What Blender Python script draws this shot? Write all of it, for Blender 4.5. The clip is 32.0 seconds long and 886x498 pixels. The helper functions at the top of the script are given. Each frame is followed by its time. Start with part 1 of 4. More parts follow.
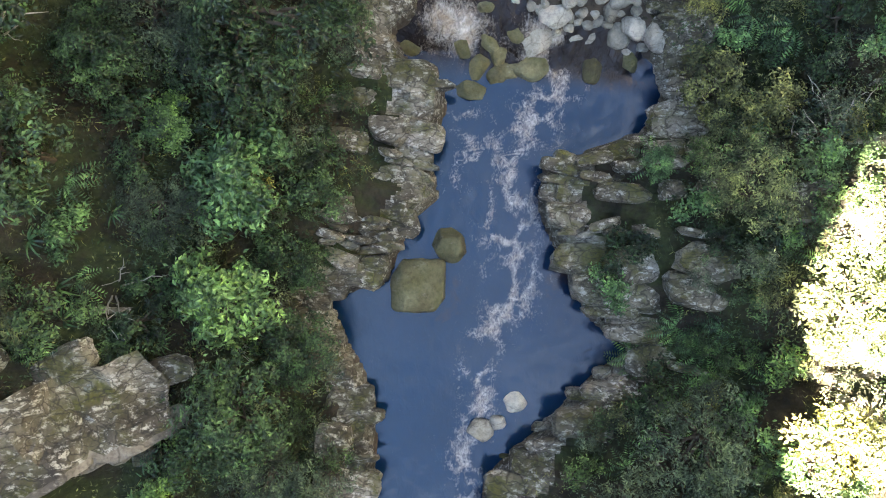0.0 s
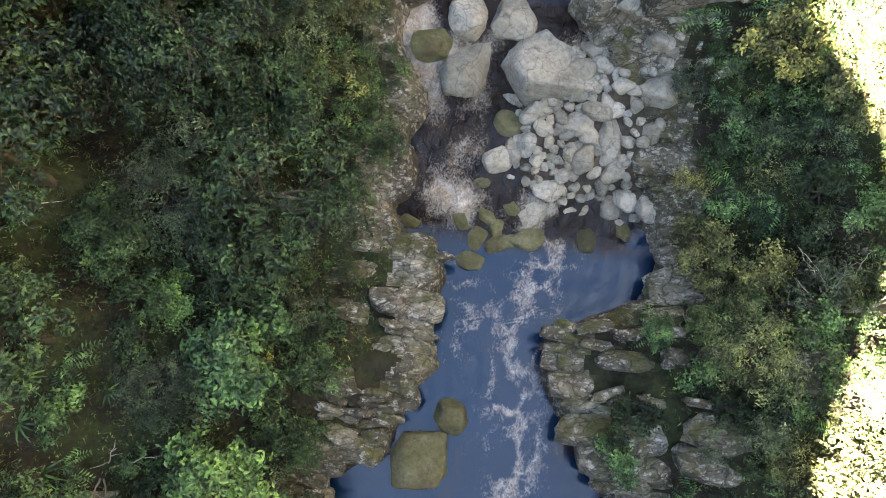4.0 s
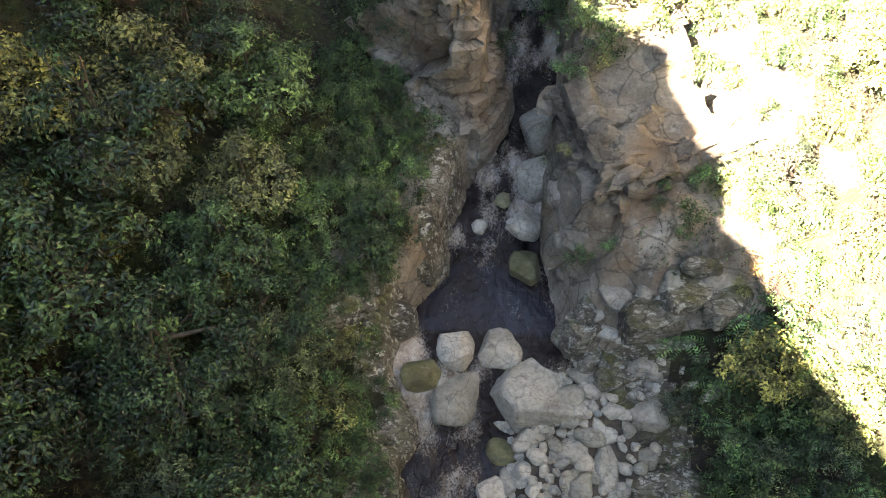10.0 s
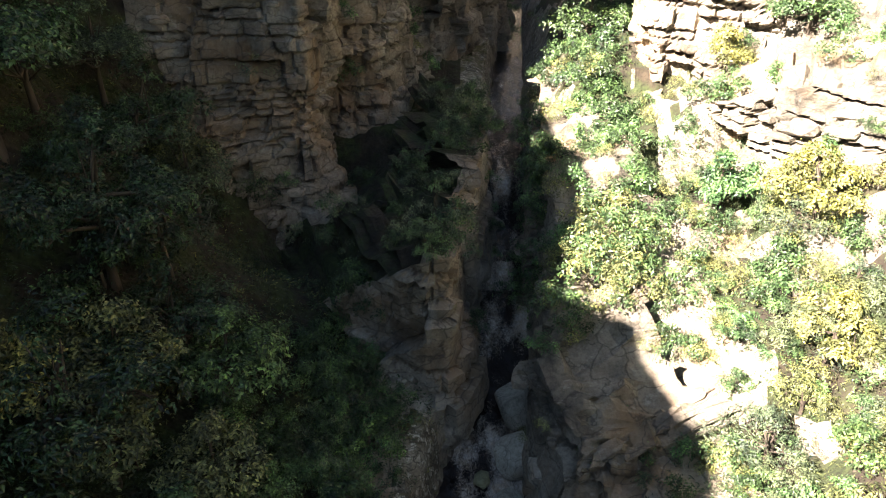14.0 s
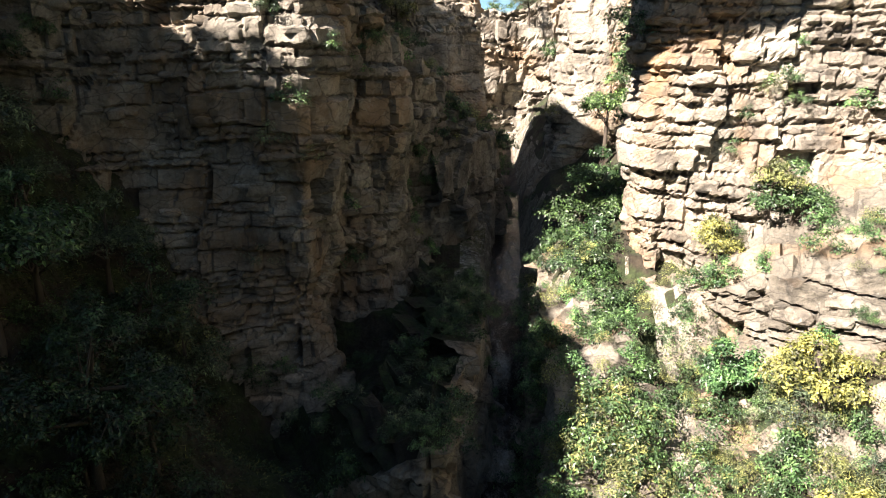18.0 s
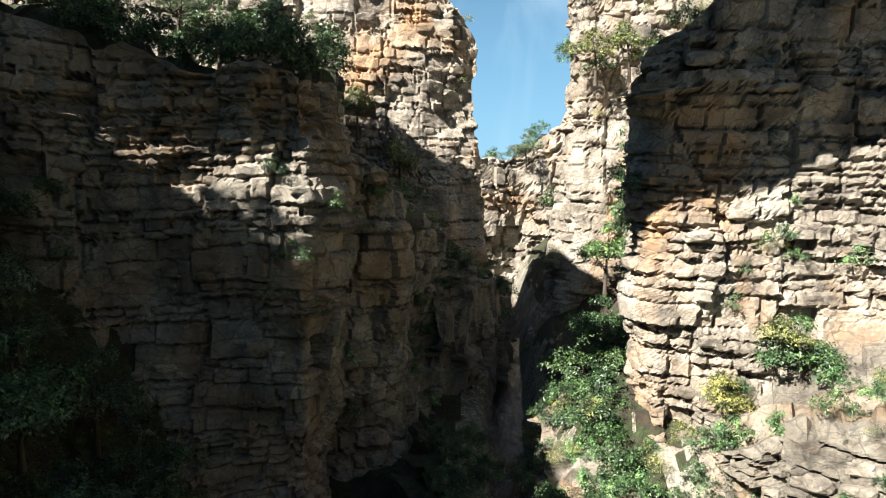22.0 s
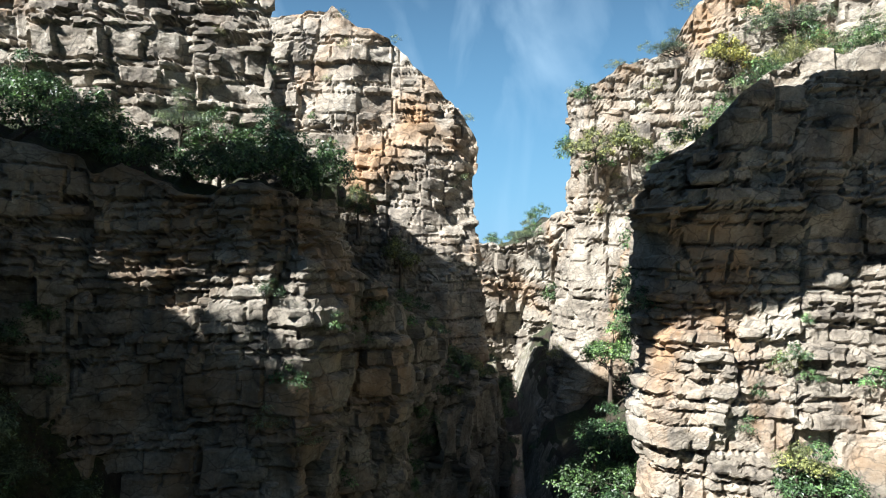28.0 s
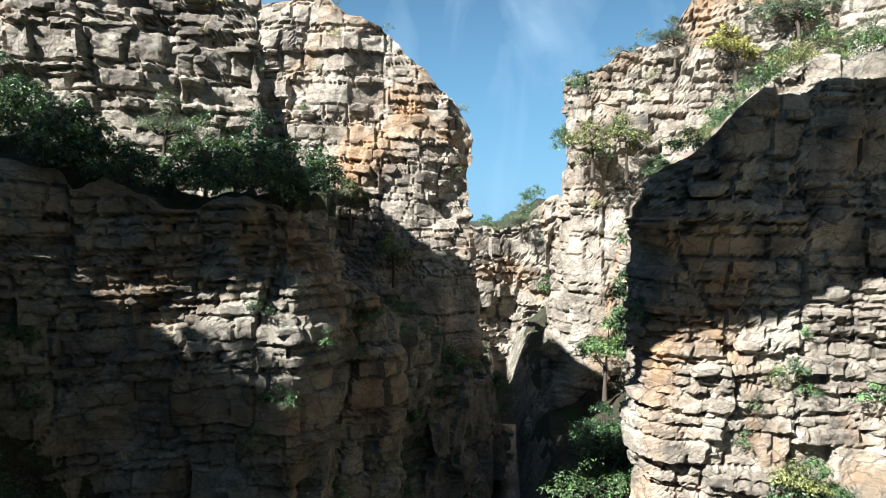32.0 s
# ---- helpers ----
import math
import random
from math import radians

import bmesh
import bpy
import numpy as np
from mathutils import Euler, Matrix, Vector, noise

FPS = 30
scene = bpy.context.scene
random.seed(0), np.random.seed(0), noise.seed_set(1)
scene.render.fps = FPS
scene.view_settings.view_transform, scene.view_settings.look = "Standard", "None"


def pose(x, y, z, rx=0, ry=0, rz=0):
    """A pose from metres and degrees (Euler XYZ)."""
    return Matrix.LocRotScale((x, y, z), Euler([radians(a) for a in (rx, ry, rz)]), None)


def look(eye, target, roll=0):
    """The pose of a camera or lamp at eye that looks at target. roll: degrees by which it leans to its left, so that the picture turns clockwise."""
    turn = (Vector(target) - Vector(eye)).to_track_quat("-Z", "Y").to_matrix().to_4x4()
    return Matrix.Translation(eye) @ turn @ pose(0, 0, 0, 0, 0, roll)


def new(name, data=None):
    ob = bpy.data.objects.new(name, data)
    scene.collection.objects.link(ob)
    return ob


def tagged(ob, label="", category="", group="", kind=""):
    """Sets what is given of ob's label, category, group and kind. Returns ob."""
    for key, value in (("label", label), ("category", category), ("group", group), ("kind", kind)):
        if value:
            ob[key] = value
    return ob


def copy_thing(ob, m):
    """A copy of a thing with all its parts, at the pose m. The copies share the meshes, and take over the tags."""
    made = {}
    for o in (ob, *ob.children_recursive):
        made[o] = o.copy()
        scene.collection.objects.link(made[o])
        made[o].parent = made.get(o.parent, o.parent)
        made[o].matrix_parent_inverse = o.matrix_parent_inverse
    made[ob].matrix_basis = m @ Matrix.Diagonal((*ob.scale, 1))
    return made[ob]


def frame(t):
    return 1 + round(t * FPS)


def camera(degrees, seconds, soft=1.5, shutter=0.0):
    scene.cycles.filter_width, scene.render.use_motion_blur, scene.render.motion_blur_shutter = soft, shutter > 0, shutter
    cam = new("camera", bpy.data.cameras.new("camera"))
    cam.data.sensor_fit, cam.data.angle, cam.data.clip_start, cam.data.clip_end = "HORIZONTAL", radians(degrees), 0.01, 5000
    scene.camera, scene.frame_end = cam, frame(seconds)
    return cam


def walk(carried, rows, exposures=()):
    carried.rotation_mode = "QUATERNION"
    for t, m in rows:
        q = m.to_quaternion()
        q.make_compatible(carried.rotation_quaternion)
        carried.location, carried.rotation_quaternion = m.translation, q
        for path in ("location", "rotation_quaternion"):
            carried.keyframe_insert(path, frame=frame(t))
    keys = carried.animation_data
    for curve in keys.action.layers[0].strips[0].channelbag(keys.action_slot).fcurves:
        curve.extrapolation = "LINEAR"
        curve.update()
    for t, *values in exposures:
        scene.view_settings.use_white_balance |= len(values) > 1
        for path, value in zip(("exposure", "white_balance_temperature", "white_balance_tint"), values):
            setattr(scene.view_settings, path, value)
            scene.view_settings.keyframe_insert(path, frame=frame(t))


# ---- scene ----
cam = camera(64.58, 32.0, soft=1.1)
PATH = [
    (0, (0.001, 0.001, 25.001), (-0.002, 0.030, 15.001), -0.15),
    (1, (-0.056, 0.169, 25.011), (-0.104, 0.615, 15.021), -0.19),
    (2, (-0.091, 0.202, 24.993), (-0.202, 1.228, 15.046), -0.13),
    (2.5, (-0.113, 0.333, 25.009), (-0.251, 1.622, 15.093), -0.11),
    (4.5, (-0.043, 0.796, 25.081), (-0.251, 3.236, 15.386), -0.43),
    (5, (0.006, 0.877, 25.074), (-0.210, 3.655, 15.470), -0.60),
    (6, (0.058, 0.868, 25.071), (-0.209, 4.370, 15.708), -0.71),
    (7, (0.125, 1.005, 25.106), (-0.216, 5.164, 16.019), -1.02),
    (8, (0.178, 1.042, 25.139), (-0.228, 5.855, 16.383), -1.20),
    (9, (0.191, 1.145, 25.243), (-0.254, 6.584, 16.863), -1.17),
    (10, (0.168, 1.162, 25.270), (-0.292, 7.252, 17.352), -0.90),
    (11, (0.174, 1.142, 25.251), (-0.260, 7.883, 17.877), -0.57),
    (12, (0.165, 1.165, 25.290), (-0.145, 8.521, 18.524), -0.27),
    (13, (0.109, 1.194, 25.344), (-0.094, 9.242, 19.413), 0.10),
    (14, (0.049, 1.182, 25.416), (-0.135, 9.808, 20.361), 0.30),
    (14.5, (0.058, 1.170, 25.409), (-0.129, 10.040, 20.795), 0.30),
    (16.5, (0.208, 1.292, 25.806), (-0.034, 10.646, 22.277), 0.18),
    (17, (0.231, 1.335, 25.894), (-0.022, 10.774, 22.601), 0.13),
    (18, (0.201, 1.384, 26.062), (-0.048, 10.972, 23.230), 0.21),
    (19, (0.156, 1.497, 26.273), (-0.090, 11.209, 23.900), 0.27),
    (20, (0.152, 1.603, 26.501), (-0.105, 11.417, 24.601), 0.25),
    (21, (0.124, 1.701, 26.735), (-0.137, 11.594, 25.302), 0.29),
    (22, (0.089, 1.839, 26.974), (-0.169, 11.788, 26.002), 0.37),
    (23, (0.076, 1.972, 27.217), (-0.183, 11.956, 26.719), 0.42),
    (24, (0.066, 2.091, 27.457), (-0.197, 12.087, 27.391), 0.41),
    (25, (0.055, 2.161, 27.748), (-0.211, 12.157, 27.756), 0.45),
    (25.5, (0.036, 2.213, 27.936), (-0.230, 12.210, 27.949), 0.47),
    (27.5, (-0.049, 2.630, 28.904), (-0.308, 12.626, 28.907), 0.46),
    (28, (-0.058, 2.774, 29.198), (-0.316, 12.770, 29.202), 0.42),
    (29, (-0.079, 3.042, 29.723), (-0.297, 13.040, 29.745), 0.44),
    (30, (-0.056, 3.248, 30.214), (-0.250, 13.246, 30.177), 0.45),
    (31, (-0.040, 3.477, 30.663), (-0.226, 13.473, 30.433), 0.41),
    (32, (-0.041, 3.601, 31.095), (-0.216, 13.590, 30.663), 0.44),
]
EXPOSURE = [(0.0, 5.55, 7300, 23), (5.0, 5.5, 7900, 26), (8.0, 5.4, 8200, 27), (10.0, 5.1, 7900, 26), (12.0, 4.45, 7200, 24), (13.5, 3.6, 6900, 21), (15.0, 2.95, 6900, 18), (17.0, 2.5, 6700, 19), (20.0, 2.1, 6500, 13), (24.0, 1.85, 6000, 11), (27.5, 1.8, 5800, 10), (32.0, 1.8, 5800, 10)]
walk(cam, [(t, look(eye, target, roll)) for t, eye, target, roll in PATH], EXPOSURE)

# ---- light ----
SUN_TURN, SUN_HEIGHT = radians(50), radians(40)   # from behind the view, to its left
SUN_WAY = Vector((-math.sin(SUN_TURN) * math.cos(SUN_HEIGHT), -math.cos(SUN_TURN) * math.cos(SUN_HEIGHT), math.sin(SUN_HEIGHT)))
world = bpy.data.worlds.new("sky")
scene.world = world
world.use_nodes = True
wt = world.node_tree
sky = wt.nodes.new("ShaderNodeTexSky")
sky.sky_type, sky.sun_disc = "NISHITA", False
sky.sun_elevation, sky.sun_rotation = SUN_HEIGHT, math.pi + SUN_TURN
sky.altitude, sky.air_density, sky.dust_density, sky.ozone_density = 300, 1.25, 0.05, 1.6
wt.nodes["Background"].inputs["Strength"].default_value = 0.0185
wco = wt.nodes.new("ShaderNodeTexCoord")
wmap = wt.nodes.new("ShaderNodeMapping")
wmap.inputs["Scale"].default_value = (6.0, 3.0, 2.4)
wmap.inputs["Rotation"].default_value = (0.0, 0.5, 0.3)
wnoise = wt.nodes.new("ShaderNodeTexNoise")
wnoise.inputs["Scale"].default_value, wnoise.inputs["Detail"].default_value, wnoise.inputs["Distortion"].default_value = 1.6, 7.0, 0.6
wramp = wt.nodes.new("ShaderNodeValToRGB")
wramp.color_ramp.elements[0].position, wramp.color_ramp.elements[1].position = 0.47, 0.8
wramp.color_ramp.elements[1].color = (0.42, 0.42, 0.42, 1)
wmix = wt.nodes.new("ShaderNodeMix")
wmix.data_type = "RGBA"
wmix.inputs[7].default_value = (13.0, 14.5, 16.0, 1)
wt.links.new(wco.outputs["Generated"], wmap.inputs["Vector"])
wt.links.new(wmap.outputs["Vector"], wnoise.inputs["Vector"])
wt.links.new(wnoise.outputs["Fac"], wramp.inputs["Fac"])
wt.links.new(wramp.outputs["Color"], wmix.inputs[0])
wtint = wt.nodes.new("ShaderNodeMix")
wtint.data_type, wtint.blend_type = "RGBA", "MULTIPLY"
wtint.inputs[0].default_value = 1.0
wtint.inputs[7].default_value = (0.95, 1.10, 1.12, 1)
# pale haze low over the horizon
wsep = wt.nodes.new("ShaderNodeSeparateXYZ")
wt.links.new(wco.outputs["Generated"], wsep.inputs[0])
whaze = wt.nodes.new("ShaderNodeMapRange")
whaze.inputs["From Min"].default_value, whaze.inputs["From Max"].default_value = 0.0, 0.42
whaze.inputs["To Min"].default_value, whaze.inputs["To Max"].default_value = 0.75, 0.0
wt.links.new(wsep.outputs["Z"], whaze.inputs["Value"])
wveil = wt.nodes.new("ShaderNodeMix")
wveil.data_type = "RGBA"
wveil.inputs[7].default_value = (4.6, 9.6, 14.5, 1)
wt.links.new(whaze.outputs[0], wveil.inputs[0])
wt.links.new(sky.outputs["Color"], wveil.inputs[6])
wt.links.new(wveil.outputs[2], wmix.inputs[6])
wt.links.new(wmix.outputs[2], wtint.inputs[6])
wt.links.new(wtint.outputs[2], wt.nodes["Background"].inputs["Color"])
sun = new("sun", bpy.data.lights.new("sun", "SUN"))
sun.data.energy, sun.data.angle, sun.data.color = 5.0, radians(0.53), (1.0, 0.93, 0.82)
sun.matrix_world = look(tuple(SUN_WAY * 200), (0, 0, 0))


# ---- numbers: smooth noise on arrays ----
def hash01(*ids):
    h = np.zeros(np.broadcast(*ids).shape if len(ids) > 1 else np.shape(ids[0]), np.uint64) + np.uint64(1469598103)
    for n, v in enumerate(ids):
        h = (h ^ (np.asarray(v).astype(np.int64).astype(np.uint64) + np.uint64(7919 * (n + 1)))) * np.uint64(1099511628211)
        h ^= h >> np.uint64(29)
    h = h * np.uint64(0x9E3779B97F4A7C15)
    return ((h >> np.uint64(40)).astype(float)) / float(1 << 24)


def vnoise(x, y, z=0.0, seed=0):
    x, y, z = np.broadcast_arrays(np.asarray(x, float), np.asarray(y, float), np.asarray(z, float))
    i, j, k = np.floor(x), np.floor(y), np.floor(z)
    u, v, w = x - i, y - j, z - k
    u, v, w = (a * a * (3 - 2 * a) for a in (u, v, w))
    out = 0
    for a in (0, 1):
        for b in (0, 1):
            for c in (0, 1):
                g = (u if a else 1 - u) * (v if b else 1 - v) * (w if c else 1 - w)
                out = out + g * hash01(i + a, j + b, k + c, np.full_like(i, seed))
    return out * 2 - 1


def fbm(x, y, z=0.0, seed=0, octaves=4):
    out, amp, f = 0, 1.0, 1.0
    for o in range(octaves):
        out = out + amp * vnoise(np.asarray(x) * f, np.asarray(y) * f, np.asarray(z) * f, seed + o)
        amp, f = amp * 0.5, f * 2.03
    return out / 1.6


# ---- materials ----
def material(name, rough=0.8):
    m = bpy.data.materials.new(name)
    m.use_nodes = True
    b = m.node_tree.nodes["Principled BSDF"]
    b.inputs["Roughness"].default_value = rough
    return m, m.node_tree, b


def noise_node(nt, scale, detail=6.0, distortion=0.0, stretch=None, rough=0.6):
    co = nt.nodes.new("ShaderNodeNewGeometry")
    mp = nt.nodes.new("ShaderNodeMapping")
    if stretch:
        mp.inputs["Scale"].default_value = stretch
    n = nt.nodes.new("ShaderNodeTexNoise")
    n.inputs["Scale"].default_value, n.inputs["Detail"].default_value, n.inputs["Distortion"].default_value = scale, detail, distortion
    n.inputs["Roughness"].default_value = rough
    nt.links.new(co.outputs["Position"], mp.inputs["Vector"])
    nt.links.new(mp.outputs["Vector"], n.inputs["Vector"])
    return n.outputs["Fac"]


def ramp(nt, fac, stops):
    r = nt.nodes.new("ShaderNodeValToRGB")
    els = r.color_ramp.elements
    while len(els) < len(stops):
        els.new(0.5)
    for e, (p, c) in zip(els, stops):
        e.position, e.color = p, (*c, 1) if len(c) == 3 else c
    nt.links.new(fac, r.inputs["Fac"])
    return r.outputs["Color"]


def blend(nt, fac, a, b, mode="MIX"):
    m = nt.nodes.new("ShaderNodeMix")
    m.data_type, m.blend_type = "RGBA", mode
    for sock, v in ((m.inputs[0], fac), (m.inputs[6], a), (m.inputs[7], b)):
        if isinstance(v, (int, float)):
            sock.default_value = v
        elif isinstance(v, tuple):
            sock.default_value = (*v, 1)
        else:
            nt.links.new(v, sock)
    return m.outputs[2]


def bump(nt, bsdf, height, strength=0.5, distance=0.1):
    b = nt.nodes.new("ShaderNodeBump")
    b.inputs["Strength"].default_value, b.inputs["Distance"].default_value = strength, distance
    nt.links.new(height, b.inputs["Height"])
    nt.links.new(b.outputs["Normal"], bsdf.inputs["Normal"])


def up_mask(nt, low, high):
    g = nt.nodes.new("ShaderNodeNewGeometry")
    s = nt.nodes.new("ShaderNodeSeparateXYZ")
    nt.links.new(g.outputs["True Normal"], s.inputs[0])
    m = nt.nodes.new("ShaderNodeMapRange")
    m.inputs["From Min"].default_value, m.inputs["From Max"].default_value = low, high
    nt.links.new(s.outputs["Z"], m.inputs["Value"])
    return m.outputs[0]


def times(nt, a, b):
    m = nt.nodes.new("ShaderNodeMath")
    m.operation = "MULTIPLY"
    for sock, v in zip(m.inputs, (a, b)):
        if isinstance(v, (int, float)):
            sock.default_value = v
        else:
            nt.links.new(v, sock)
    return m.outputs[0]


def rock_material(name, pale, mid, dark, rust, rust_from=0.55, moss=0.0, lichen=0.35, cracks=None, split=0.38, width=0.025, spot=2.2, cover=0.58):
    m, nt, b = material(name, 0.88)
    base = ramp(nt, noise_node(nt, 0.5, 8, 0.4), [(0.3, dark), (0.48, mid), (0.66, pale)])
    fine = ramp(nt, noise_node(nt, 6.0, 10, rough=0.8), [(0.32, (0.42, 0.42, 0.42)), (0.5, (0.92, 0.92, 0.92)), (0.7, (1.25, 1.25, 1.25))])
    col = blend(nt, 1.0, base, fine, "MULTIPLY")
    col = blend(nt, ramp(nt, noise_node(nt, 0.11, 6, 1.2, (1, 1, 0.8)), [(rust_from, (0, 0, 0)), (rust_from + 0.2, (0.7, 0.7, 0.7))]), col, rust)
    streak = ramp(nt, noise_node(nt, 0.9, 6, 0.3, (1, 1, 0.12)), [(0.56, (0, 0, 0)), (0.72, (0.55, 0.55, 0.55))])
    col = blend(nt, streak, col, (0.07, 0.065, 0.065))
    spots = ramp(nt, noise_node(nt, spot, 9, 0.2, (1, 1.5, 1), rough=0.75), [(cover, (0, 0, 0)), (cover + 0.07, (lichen, lichen, lichen))])
    col = blend(nt, spots, col, (0.56, 0.55, 0.51))
    if moss:
        patch = ramp(nt, noise_node(nt, 0.9, 7, 0.3), [(0.45, (0, 0, 0)), (0.62, (moss, moss, moss))])
        col = blend(nt, times(nt, patch, up_mask(nt, 0.2, 0.8)), col, ramp(nt, noise_node(nt, 7, 4), [(0.3, (0.035, 0.045, 0.01)), (0.7, (0.12, 0.12, 0.025))]))
    if cracks:
        co = nt.nodes.new("ShaderNodeNewGeometry")
        warp = nt.nodes.new("ShaderNodeTexNoise")
        warp.inputs["Scale"].default_value, warp.inputs["Detail"].default_value = 0.8, 7.0
        nt.links.new(co.outputs["Position"], warp.inputs["Vector"])
        add = nt.nodes.new("ShaderNodeVectorMath")
        add.operation = "MULTIPLY_ADD"
        add.inputs[1].default_value = (1.3, 1.3, 1.3)
        nt.links.new(warp.outputs["Color"], add.inputs[0])
        nt.links.new(co.outputs["Position"], add.inputs[2])
        mp = nt.nodes.new("ShaderNodeMapping")
        mp.inputs["Scale"].default_value = cracks
        nt.links.new(add.outputs[0], mp.inputs["Vector"])
        vor = nt.nodes.new("ShaderNodeTexVoronoi")
        vor.feature = "DISTANCE_TO_EDGE"
        vor.inputs["Scale"].default_value = 1.0
        nt.links.new(mp.outputs["Vector"], vor.inputs["Vector"])
        line = ramp(nt, vor.outputs["Distance"], [(0.0, (split, split, split)), (width, (0, 0, 0))])
        col = blend(nt, line, col, (0.03, 0.027, 0.024))
    info = nt.nodes.new("ShaderNodeObjectInfo")
    tint = ramp(nt, info.outputs["Random"], [(0.0, (0.66, 0.66, 0.62)), (1.0, (1.15, 1.13, 1.08))])
    nt.links.new(blend(nt, 1.0, col, tint, "MULTIPLY"), b.inputs["Base Color"])
    bump(nt, b, noise_node(nt, 3.5, 10, 0.3, rough=0.75), 0.9, 0.16)
    return m


CLIFF = rock_material("sandstone_cliff", (0.41, 0.38, 0.33), (0.265, 0.235, 0.195), (0.085, 0.075, 0.064), (0.37, 0.22, 0.105), 0.50, cracks=(0.55, 0.55, 1.35), split=0.62, width=0.035)
BANK = rock_material("bank_rock", (0.36, 0.335, 0.285), (0.15, 0.135, 0.105), (0.035, 0.03, 0.024), (0.16, 0.11, 0.065), 0.60, moss=0.9, lichen=0.95, cracks=(1.1, 4.4, 2.6), split=0.85, width=0.07, spot=3.4, cover=0.52)
BOULDER = rock_material("grey_boulder", (0.62, 0.595, 0.53), (0.47, 0.445, 0.385), (0.24, 0.225, 0.19), (0.38, 0.32, 0.24), 0.66, lichen=0.5, cracks=(0.9, 1.1, 1.0), split=0.5, width=0.02, spot=4.0, cover=0.56)
MOSSY = rock_material("mossy_boulder", (0.26, 0.26, 0.16), (0.17, 0.16, 0.085), (0.10, 0.09, 0.05), (0.20, 0.16, 0.06), 0.6, moss=0.5, lichen=0.2)


def ground_material():
    m, nt, b = material("forest_floor", 0.95)
    # soil and green set extra dark, for the shade in gaps between trees
    soil = ramp(nt, noise_node(nt, 1.3, 8), [(0.3, (0.010, 0.008, 0.006)), (0.5, (0.024, 0.018, 0.011)), (0.7, (0.055, 0.042, 0.026))])
    green = ramp(nt, noise_node(nt, 4.0, 7), [(0.3, (0.010, 0.017, 0.005)), (0.7, (0.04, 0.055, 0.016))])
    col = blend(nt, ramp(nt, noise_node(nt, 0.5, 6), [(0.42, (0, 0, 0)), (0.58, (1, 1, 1))]), soil, green)
    nt.links.new(col, b.inputs["Base Color"])
    bump(nt, b, noise_node(nt, 5, 9), 0.9, 0.15)
    return m


FLOOR = ground_material()
BED = rock_material("river_bed_gravel", (0.16, 0.13, 0.10), (0.09, 0.07, 0.055), (0.035, 0.028, 0.022), (0.16, 0.09, 0.04), 0.58, lichen=0.1)


def leaf_material(name, dark, light, gloss=0.5):
    m, nt, b = material(name, gloss - 0.1)
    # leaf tones spread apart, painting sky glints and gap shade into the colour
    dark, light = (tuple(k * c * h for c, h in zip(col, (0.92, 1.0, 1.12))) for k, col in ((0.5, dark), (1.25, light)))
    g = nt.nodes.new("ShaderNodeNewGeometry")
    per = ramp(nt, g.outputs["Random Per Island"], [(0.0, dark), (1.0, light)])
    # noise patches paint lit clumps and shaded hollows onto the leaves
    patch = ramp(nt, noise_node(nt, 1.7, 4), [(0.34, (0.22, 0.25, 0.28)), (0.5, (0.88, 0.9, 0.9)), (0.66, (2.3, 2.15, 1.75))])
    info = nt.nodes.new("ShaderNodeObjectInfo")
    tint = ramp(nt, info.outputs["Random"], [(0.0, (0.55, 0.62, 0.62)), (0.35, (0.85, 0.9, 0.85)), (0.7, (1.1, 1.08, 1.0)), (1.0, (1.55, 1.4, 1.0))])
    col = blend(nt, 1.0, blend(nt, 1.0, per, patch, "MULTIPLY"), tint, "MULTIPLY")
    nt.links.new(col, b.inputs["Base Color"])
    t = nt.nodes.new("ShaderNodeBsdfTranslucent")
    nt.links.new(col, t.inputs["Color"])
    mix = nt.nodes.new("ShaderNodeMixShader")
    mix.inputs[0].default_value = 0.2
    nt.links.new(b.outputs[0], mix.inputs[1])
    nt.links.new(t.outputs[0], mix.inputs[2])
    nt.links.new(mix.outputs[0], nt.nodes["Material Output"].inputs["Surface"])
    return m


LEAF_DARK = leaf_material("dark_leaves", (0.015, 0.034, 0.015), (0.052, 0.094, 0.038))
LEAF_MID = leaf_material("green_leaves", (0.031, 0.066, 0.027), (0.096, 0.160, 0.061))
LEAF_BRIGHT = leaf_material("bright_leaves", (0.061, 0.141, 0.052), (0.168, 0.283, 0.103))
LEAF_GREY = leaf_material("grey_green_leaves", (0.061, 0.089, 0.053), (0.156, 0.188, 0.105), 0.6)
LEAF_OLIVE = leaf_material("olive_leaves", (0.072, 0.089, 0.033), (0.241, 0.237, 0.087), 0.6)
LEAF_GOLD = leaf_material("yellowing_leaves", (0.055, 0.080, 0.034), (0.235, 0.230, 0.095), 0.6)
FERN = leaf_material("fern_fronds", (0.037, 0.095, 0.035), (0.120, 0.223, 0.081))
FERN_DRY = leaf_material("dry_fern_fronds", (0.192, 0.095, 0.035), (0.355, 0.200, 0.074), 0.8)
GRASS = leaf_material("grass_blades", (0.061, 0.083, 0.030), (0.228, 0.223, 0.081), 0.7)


def bark_material(name, a, c):
    m, nt, b = material(name, 0.9)
    nt.links.new(ramp(nt, noise_node(nt, 3, 8, 0.3, (1, 1, 0.25)), [(0.3, a), (0.7, c)]), b.inputs["Base Color"])
    bump(nt, b, noise_node(nt, 9, 8, 0, (1, 1, 0.3)), 0.8, 0.04)
    return m


BARK = bark_material("brown_bark", (0.03, 0.023, 0.016), (0.10, 0.08, 0.06))
DEAD = bark_material("bleached_wood", (0.22, 0.20, 0.17), (0.46, 0.43, 0.38))


